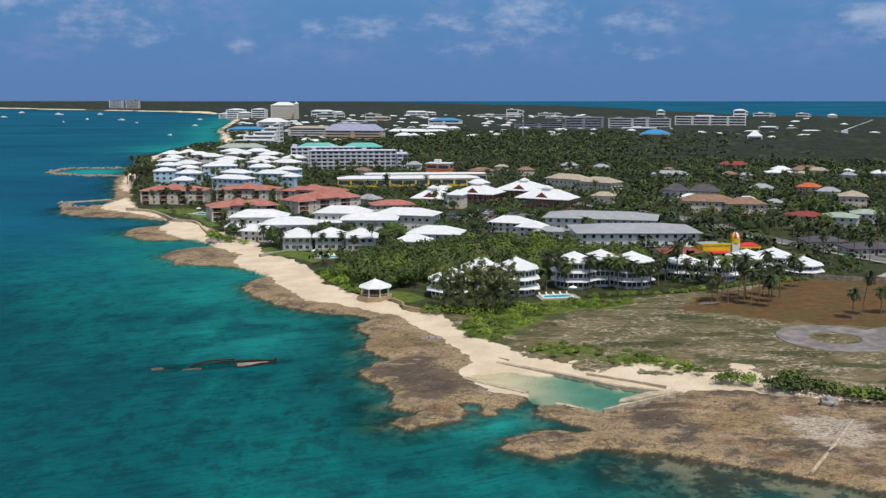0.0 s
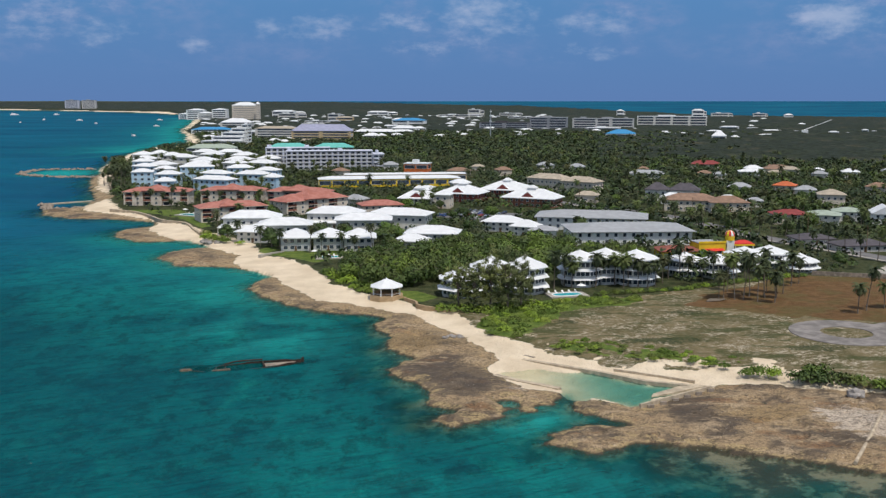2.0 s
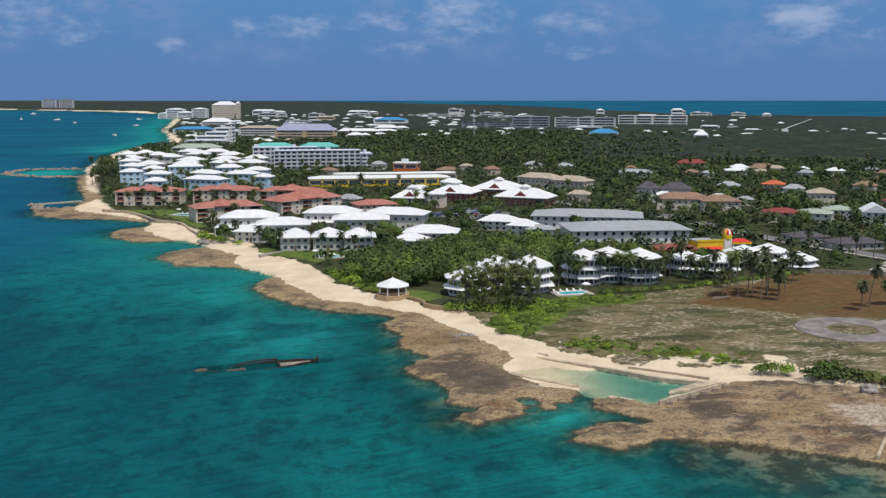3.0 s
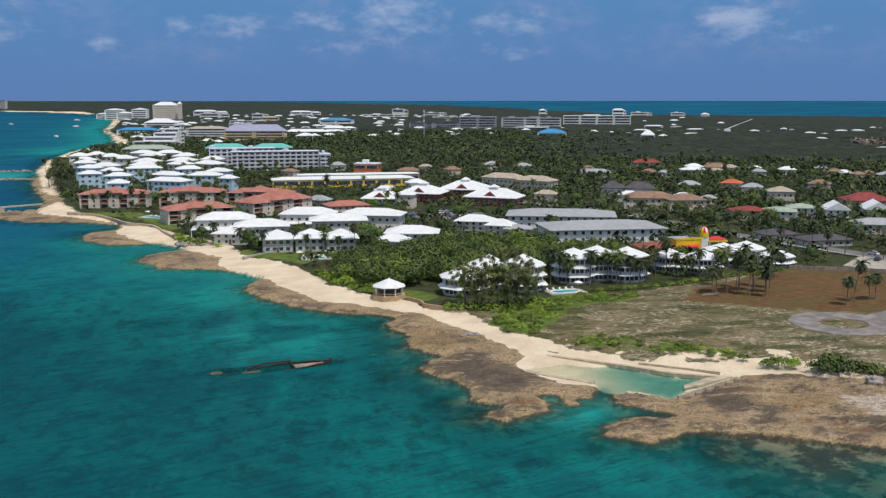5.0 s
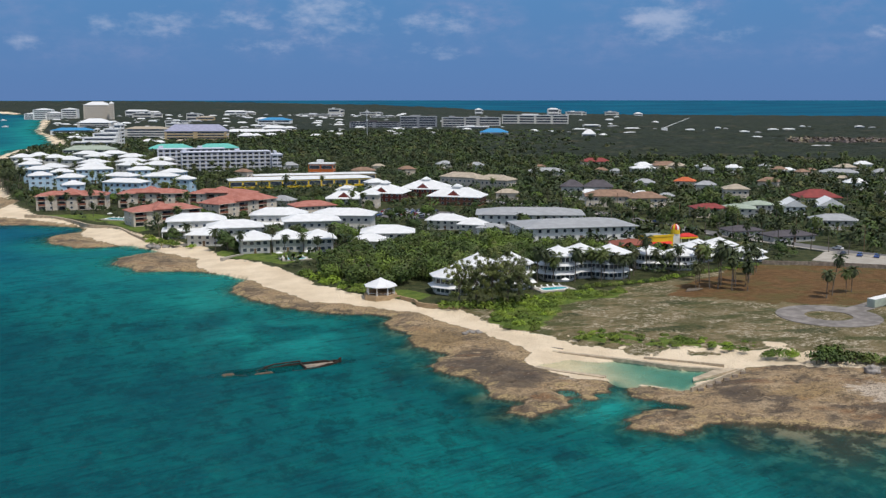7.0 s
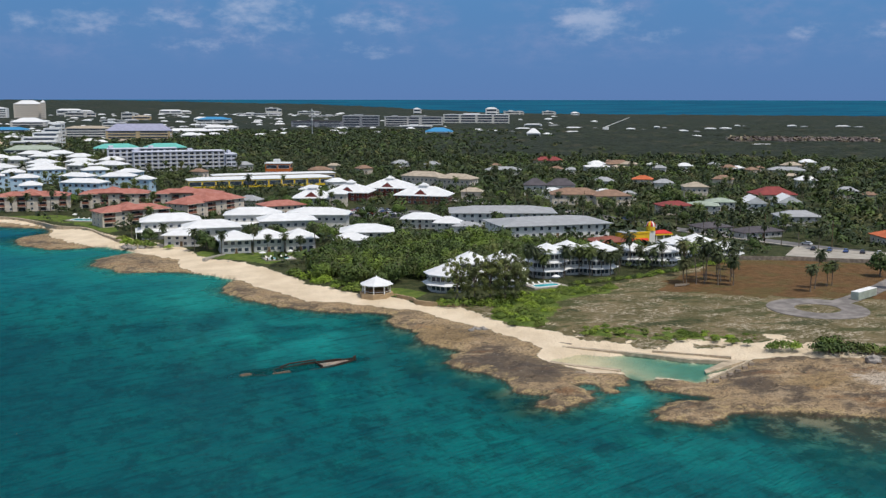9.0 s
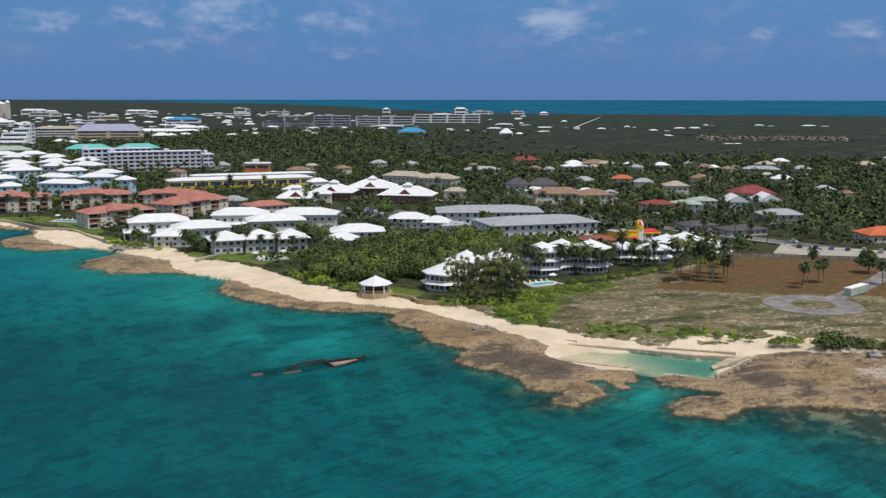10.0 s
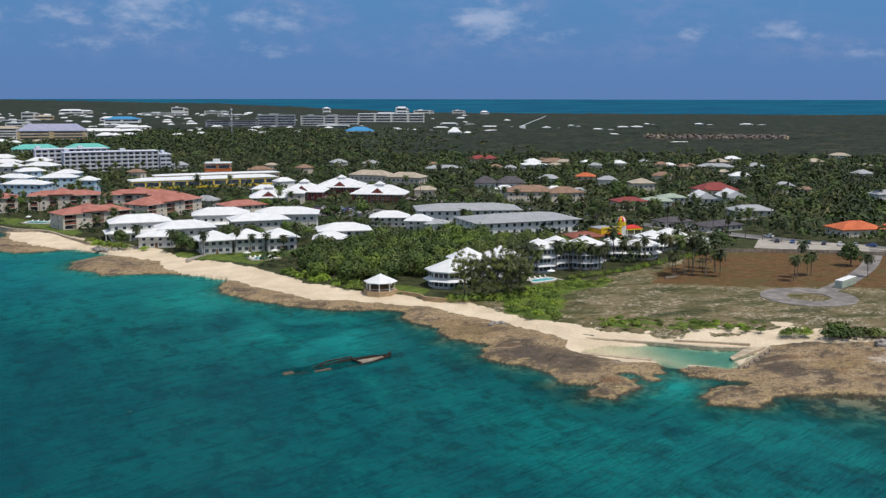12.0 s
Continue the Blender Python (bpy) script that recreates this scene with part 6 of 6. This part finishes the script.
def remove(kinds):
    for k in kinds:
        for o in (*k.children_recursive, k):
            bpy.data.objects.remove(o)


def free(x, y, spare=0.0):
    """True where no building, road, field or lawn lies."""
    ok = inside_distance(x, y, GROWTH) > 3
    for p in (FIELD, LAWN_EAST, LAWN_MID, LAWN_WEST):
        ok &= inside_distance(x, y, p) < -1
    for cx, cy, r in KEEP_CLEAR:
        ok &= (x - cx) ** 2 + (y - cy) ** 2 > (r + spare) ** 2
    return ok


# palms of the field, the condominiums and the town
palms = [palm_kind("tall coconut palm with drooping green fronds", h, 40 + k, l) for k, (h, l) in enumerate(((9.5, 0.5), (11.0, 1.2), (8.0, 0.2), (12.0, 1.8)))]
FIELD_PALMS = [(82, 296.5), (84, 298), (87, 296.7), (89.4, 295.8), (92.7, 292.5), (97.3, 291), (93, 301), (97, 298.4), (100.5, 298.3), (98, 302), (105.3, 305.3), (88.7, 309), (95, 306), (101, 308), (112.9, 318), (117, 322), (115.8, 275.4), (126.5, 281.7), (129, 282.6), (144.7, 272.7), (120, 279)]
plant(palms, FIELD_PALMS, "palms in the field", spread=(0.8, 1.02))
plant(palms[2:3] + palms[:1], [(38, 320), (42, 319), (46, 321), (49, 322), (52, 323), (55, 321), (59, 319), (62, 318), (68, 319), (72, 325), (76, 333), (80, 333), (86, 327), (98, 328), (103, 334), (71, 329), (112, 340), (120, 335), (34, 316), (40, 317), (48, 318), (57, 317), (65, 317), (90, 327), (82, 330)], "palms before the condominiums", spread=(0.8, 1.08))
plant(palms, [(-165, 571), (-158, 572), (-151, 573), (-146, 571), (-138, 572), (-131, 570), (-126, 574), (-119, 572), (-106, 574), (-98, 572), (-120, 540), (-112, 545), (-106, 536), (-95, 560), (-140, 545), (-64, 397), (-52, 396), (-39, 396), (-27, 397), (-47, 390), (-34, 390), (-74, 414), (-86, 432)], "palms of the beach gardens", spread=(0.7, 1.0))
town = np.random.default_rng(21)
cx, cy = town.uniform(-250, 320, 2600), town.uniform(410, 1000, 2600)
ok = free(cx, cy, -2.5) & (cx > -0.26 * cy - 20) & (cx < 0.75 * cy)
plant(palms, list(zip(cx[ok], cy[ok]))[:100], "palms of the town", spread=(0.8, 1.15))
plant(palms, [(-212 - 3.4 * (k % 14) + town.uniform(-7, 9), 690 + 13 * (k % 14) + town.uniform(-6, 6)) for k in range(34)], "palms on the point", spread=(0.9, 1.3))
plant(palms, [(MAIN_ROAD[k][0] - 9, MAIN_ROAD[k][1] + 2) for k in range(18, 40)], "palms along the road", spread=(0.8, 1.0))
grove = [c.data for c in palms[0].children + palms[2].children if c.name.startswith(("crown", "trunk"))]
remove(palms)
cx, cy = town.uniform(90, 520, 2600), town.uniform(420, 900, 2600)
ok = free(cx, cy, -1.5) & (cx < 0.85 * cy)
tx, ty = town.uniform(-265, -60, 900), town.uniform(600, 1000, 900)
in_town = free(tx, ty, -3.5) & (tx > -0.29 * ty)
grove_spots = list(zip(cx[ok], cy[ok]))[:130] + list(zip(tx[in_town], ty[in_town]))[:130]
for mesh_, name_, mat_, words in ((grove[0], "palm_grove", frond_leaf, "feathery palm crowns scattered through the suburb"), (grove[1], "palm_trunks", bark, "slim grey palm trunks scattered through the suburb")):
    co = np.array([v.co for v in mesh_.vertices])
    by_size = {}
    for p in mesh_.polygons:
        by_size.setdefault(len(p.vertices), []).append(tuple(p.vertices))
    n_sides = max(by_size, key=lambda k: len(by_size[k]))
    tri = np.array(by_size[n_sides])
    q_ = np.random.default_rng(5)
    vs, fs = [], []
    for i, (px, py) in enumerate(grove_spots):
        a, s = q_.random() * 6.28, q_.uniform(0.75, 1.05)
        rot = np.array([[math.cos(a), -math.sin(a), 0], [math.sin(a), math.cos(a), 0], [0, 0, 1]])
        vs.append(co @ rot.T * s + np.array([px, py, GZ]))
        fs.append(tri + i * len(co))
    tagged(new(name_, fast_mesh(name_, np.concatenate(vs), np.concatenate(fs), mat_)), words, "palms", kind="stuff")

# the ragged casuarina stand before the condominiums
pine = [tree_kind("tall ragged casuarina with dark feathery foliage", needle, 4.6, 8.2, 12.0, 3400, 0.25, 90, 60 + k, "casuarina_tree", -0.8, 0.3, 0.60, (0.07, 0.17), (0.2, 1.12), 0.42) for k in range(3)]
plant(pine, [(6, 285), (10.5, 284), (15.5, 284.5), (20, 287.5), (1.5, 288)], "casuarina stand", spread=(0.95, 1.3))
remove(pine)

# thicket behind the beach
bush_trees = [tree_kind("dense low sea-grape tree in a coastal thicket", thicket_leaf, 4.4, 3.2, 5.4, 1250, 0.32, 20, 70 + k, low=-0.8, seat=0.56) for k in range(4)]
THICKET = [(-36, 338), (-27, 322), (-16, 320), (-4, 322), (8, 326), (30, 326), (38, 344), (60, 348), (74, 358), (76, 372), (64, 386), (48, 398), (28, 408), (6, 413), (-10, 404), (-22, 392), (-30, 368)]
cx, cy = town.uniform(-45, 95, 900), town.uniform(312, 432, 900)
inn = (inside_distance(cx, cy, THICKET) > 0) & np.all([(cx - a) ** 2 + (cy - b) ** 2 > (r - 1.5) ** 2 for a, b, r in KEEP_CLEAR], axis=0)
spots = []
for p in zip(cx[inn], cy[inn]):
    if all((p[0] - q[0]) ** 2 + (p[1] - q[1]) ** 2 > 20 for q in spots):
        spots.append(p)
plant(bush_trees, spots, "coastal thicket", spread=(0.8, 1.3))
# garden trees among the villas and houses
shade_trees = [tree_kind("round-headed dark green garden tree", leaf, 3.8, 3.0, 6.0, 900, 0.38, 18, 80 + k, low=-0.7, seat=0.62) for k in range(3)]
cx, cy = town.uniform(-200, 260, 2500), town.uniform(330, 640, 2500)
ok = free(cx, cy, -0.5) & (inside_distance(cx, cy, THICKET) < -2) & ~((cx > -120) & (cx < -2) & (cy < 482)) & (cx > -0.3 * cy - 10) & (cx < 0.72 * cy)
plant(shade_trees, list(zip(cx[ok], cy[ok]))[:70] + [(156, 293), (-83, 545), (-78, 549), (-69, 412), (-66, 408), (-70, 419), (-55, 421), (-50, 424), (-45, 424), (-38, 422), (-40, 428), (-50, 440), (-24, 420), (-20, 426), (-16, 430), (-21, 438), (-92, 440), (-82, 533), (-79, 536), (-85, 530), (-66, 458), (-94, 462), (-34, 470), (-90, 470), (-70, 470), (-17, 549), (-12, 545), (6, 552), (16, 506), (30, 502), (46, 520), (-2, 560), (-30, 560), (-40, 560), (28, 560), (10, 500), (-5, 520), (75, 438), (90, 440), (138, 452), (150, 470), (128, 468), (182, 516), (190, 520), (160, 440), (200, 470), (176, 455), (146, 500)], "garden trees", spread=(0.7, 1.25))
remove(bush_trees + shade_trees)

# scrub on the dunes
shrubs = []
for k in range(3):
    ob = thing("shrub", "low bright green shrub on sandy ground", "shrub", 0, 0, GZ)
    part("foliage", crown_mesh("foliage", scrub_leaf if k else thicket_leaf, 2.2, 1.0, 0.45, 380, 0.23, 16, 90 + k, -0.2), None, ob)
    part("stem", trunk_geo(1.2, 0.08, 4, 1.0, 5), bark, ob)
    shrubs.append(ob)
cx, cy = town.uniform(-60, 110, 9000), town.uniform(195, 420, 9000)
dune = (inside_distance(cx, cy, LUSH) > 0) & (inside_distance(cx, cy, GROWTH) > 0.5)
strip = (inside_distance(cx, cy, LUSH_STRIP) > -1.0) & (town.random(9000) < 0.5)
edge = (np.abs(inside_distance(cx, cy, GROWTH) - 2.0) < 1.8) & (cy > 300) & (cy < 345) & (cx < -22)
for i in np.concatenate([np.nonzero(dune | edge)[0][:105], np.nonzero(strip & ~dune)[0][:95]]):
    s = pick.uniform(0.5, 1.05) if dune[i] or edge[i] else pick.uniform(0.22, 0.7)
    ob = copy_thing(pick.choice(shrubs[1:]), pose(cx[i], cy[i], GZ - 0.15, 0, 0, pick.uniform(0, 360)))
    ob.scale = (s, s, s * pick.uniform(0.6, 0.95))
    tagged(ob, group="dune scrub")
for bx, by, s in ((62.5, 214.5, 1.0), (65, 214, 1.2), (68, 213.5, 1.1), (71.8, 208.5, 1.4), (74, 207.5, 1.6), (77.5, 211.5, 1.8), (77, 206.5, 1.7), (80.5, 206, 1.5), (83.5, 205, 1.3), (87.5, 202, 1.3), (90.5, 201, 1.4), (94, 200, 1.3), (98, 197, 1.5), (59, 220, 0.7), (55, 222, 0.6), (-1, 284, 1.3), (4, 283, 1.5), (8, 281, 1.4), (12, 283, 1.6), (16, 286, 1.5), (20, 288, 1.4), (-4, 286, 1.2), (24, 290, 1.3), (-38, 340, 1.5), (-33, 331, 1.5), (-29, 324, 1.4), (-25, 319, 1.3), (-41, 348, 1.4), (-98, 436, 1.6), (-94, 433, 1.5), (-101, 440, 1.5), (-91, 430, 1.2), (-84, 424, 1.0), (-104, 452, 1.4)):
    ob = copy_thing(shrubs[0 if s > 1.35 and bx > 70 else 1 if int(bx) % 2 else 2], pose(bx, by, GZ - 0.2, 0, 0, 40 * s * 7))
    ob.scale = (s, s, s * 0.95)
    tagged(ob, "dense dark green sea-grape shrub above the beach", group="dune scrub")
for k in range(30):          # hedge along the condominiums' edge of the field
    u = k / 29
    hx, hy = (46 + 60 * u, 305 + 16 * u) if u < 0.5 else (76 + 96 * (u - 0.5), 313 + 46 * (u - 0.5))
    ob = copy_thing(shrubs[k % 2], pose(hx, hy + pick.uniform(-1, 1), GZ - 0.1, 0, 0, 50 * k))
    s = pick.uniform(0.6, 1.0)
    ob.scale = (s, s, s * 1.1)
    tagged(ob, "dense green shrub in a hedge beside the field", group="field hedge")
remove(shrubs)


# ---- small far houses scattered among the trees ----
kinds = []
for k, (wl_, rf, ln) in enumerate(((white_wall, white_roof, 15), (pale_wall, grey_roof, 14), (cream_wall, tan_roof, 16), (white_wall, white_roof, 24), (cream_wall, brown_roof, 14))):
    kinds.append(house("small far house with a pale hip roof among trees", 0, 0, 0, ln, 10, GZ + 5.5, 1, wl_, rf, 2.8, name="far_house", win=(2.4, 1.3, 9.0)))
bare = []
for k in (0, 3, 1):
    ob = copy_thing(kinds[k], pose(0, 0, GZ))
    for o in list(ob.children):
        if o.name.startswith(("window", "door")):
            bpy.data.objects.remove(o)
        elif o.name.startswith("roof"):
            for c in list(o.children):
                bpy.data.objects.remove(c)
    bare.append(ob)
q = random.Random(77)
made = 0
while made < 235:
    d, b = (q.uniform(560, 1100), q.uniform(-0.1, 0.62)) if made < 45 else (q.uniform(1300, 3300), q.uniform(-0.2, 0.4))
    x, y = d * b, d * math.sqrt(max(0.0, 1 - b * b))
    if 900 < d < 1500 and b > -0.08 or (b > 0.15 and 1500 < d and q.random() < 0.75):
        continue
    if not free(np.array([x]), np.array([y]))[0]:
        continue
    ob = copy_thing(q.choice((kinds[0], kinds[1], kinds[1], kinds[2], kinds[4]) if d < 1500 else (bare[0], bare[1], bare[1], bare[2])), pose(x, y, GZ + float(far_rise(x, y)), 0, 0, q.uniform(-40, 20)))
    s = q.uniform(0.6, 0.95) if d < 1500 else q.uniform(0.5, 0.9)
    ob.scale = (s, s, min(s, 1.4))
    tagged(ob, group="far houses")
    KEEP_CLEAR.append((x, y, 7 * s))
    made += 1
remove(kinds + bare)


def woodland(name, label, material, x, y, r, leaves, size, z=None, flat=0.75):
    """Joined far woods: one clump-covered crown for each place."""
    n = len(x)
    q = np.random.default_rng(len(x))
    d = sphere_points(n * leaves, q, -0.1)
    rr = np.repeat(r, leaves)
    base = np.stack([x, y, (GZ + far_rise(x, y) if z is None else z) + r * (0.75 if flat > 0.5 else 0.25)], 1)
    c = np.repeat(base, leaves, axis=0) + d * rr[:, None] * np.array([1, 1, flat]) * q.uniform(0.6, 1.1, (n * leaves, 1))
    v, f, nrm = leaf_quads(c, d + np.array([0, 0, 0.5]), q.uniform(0.6, 1.2, n * leaves) * size * rr, q)
    me = leafy_mesh(name, material, v, f, d + np.array([0, 0, 0.4]), nrm, np.repeat(q.random(n), leaves))
    tagged(new(name, me), label, "woodland", kind="stuff")


def scatter(lo, hi, spacing, west, east, seed):
    """Uneven places between two distances, inside a wedge of bearings (as x over y)."""
    q = np.random.default_rng(seed)
    gx, gy = np.meshgrid(np.arange(west * hi, east * hi, spacing), np.arange(lo * 0.6, hi, spacing))
    x, y = gx.ravel() + q.uniform(-0.45, 0.45, gx.size) * spacing, gy.ravel() + q.uniform(-0.45, 0.45, gx.size) * spacing
    d = np.hypot(x, y)
    k = (d > lo) & (d < hi) & (x > west * y - 30) & (x < east * y + 30)
    x, y = x[k], y[k]
    k = free(x, y)
    return x[k], y[k], q


for u in np.linspace(-90, 90, 9):
    KEEP_CLEAR.append((730 + u * 0.9, 1170 - u * 0.4, 26))
x, y, q = scatter(330, 1000, 6.6, -0.36, 1.0, 31)
k = inside_distance(x, y, THICKET) < 0
x, y = x[k], y[k]
woodland("woodland", "mixed dark green dry woodland between the houses", forest_leaf, x, y, q.choice([1.5, 1.9, 2.4, 2.9, 3.4, 4.4], len(x)) * q.uniform(0.85, 1.15, len(x)) * np.where((x < 70) & (y < 1100), 0.8, 1.0), 32, 0.245)
x, y, q = scatter(1000, 1750, 10.5, -0.36, 0.95, 32)
north = x < (0.24 + q.normal(0, 0.05, len(x))) * y
woodland("woodland", "dark green woods beyond the town", forest_leaf, x[north], y[north], q.uniform(2.4, 5.2, north.sum()), 26, 0.30)


def canopy(name, label, material, lo, hi, west, east, step_deg, step_m, grow):
    """A closed canopy of low crowns, rising from the ground and dipping to it round houses and clearings."""
    az = np.radians(np.arange(west, east, step_deg))
    ds, d = [], lo
    while d < hi:
        ds.append(d)
        d += step_m
        step_m *= grow
    ga, gd = np.meshgrid(az, np.array(ds))
    x, y = (gd * np.sin(ga)).ravel(), (gd * np.cos(ga)).ravel()
    room = np.minimum(inside_distance(x, y, GROWTH) - 4, 60.0)
    for cx_, cy_, r_ in KEEP_CLEAR:
        if cx_ * cx_ + cy_ * cy_ > (lo - 60) ** 2:
            room = np.minimum(room, np.hypot(x - cx_, y - cy_) - r_ + 1.5)
    inner = np.minimum(step(gd.ravel(), lo, lo + 40), step(x / y, math.tan(radians(west)), math.tan(radians(west)) + 0.02))
    h = 0.8 + 6.0 * value_noise(x, y, 12.0, 3) + 2.6 * (value_noise(x + 9, y, 60.0, 2) - 0.4)
    h = -4.5 + (h + 4.5) * step(room, 0, 5) * inner
    w = len(az)
    i = np.arange((w - 1) * (len(ds) - 1))
    a = (i // (w - 1)) * w + i % (w - 1)
    me = fast_mesh(name, np.stack([x, y, GZ + far_rise(x, y) + h], 1), np.stack([a, a + w, a + w + 1, a + 1], 1), material)
    me.shade_smooth()
    tagged(new(name, me), label, "woodland", kind="stuff")


canopy("mangrove", "even grey-green mangrove behind the suburb", canopy_leaf, 950, 1800, 9.5, 46, 0.16, 4.5, 1.004)
canopy("mangrove", "flat grey-green mangrove in the distance", canopy_leaf, 1700, 4700, -25, 46, 0.2, 7.0, 1.012)
x, y = q.uniform(-95, 95, 420), q.uniform(-26, 26, 420)
woodland("dead_thicket", "grey-brown stand of dead mangrove", dead_leaf, 730 + x * 0.9 - y * 0.4, 1180 - x * 0.4 - y * 0.9, q.uniform(4, 6.5, 420), 16, 0.3)
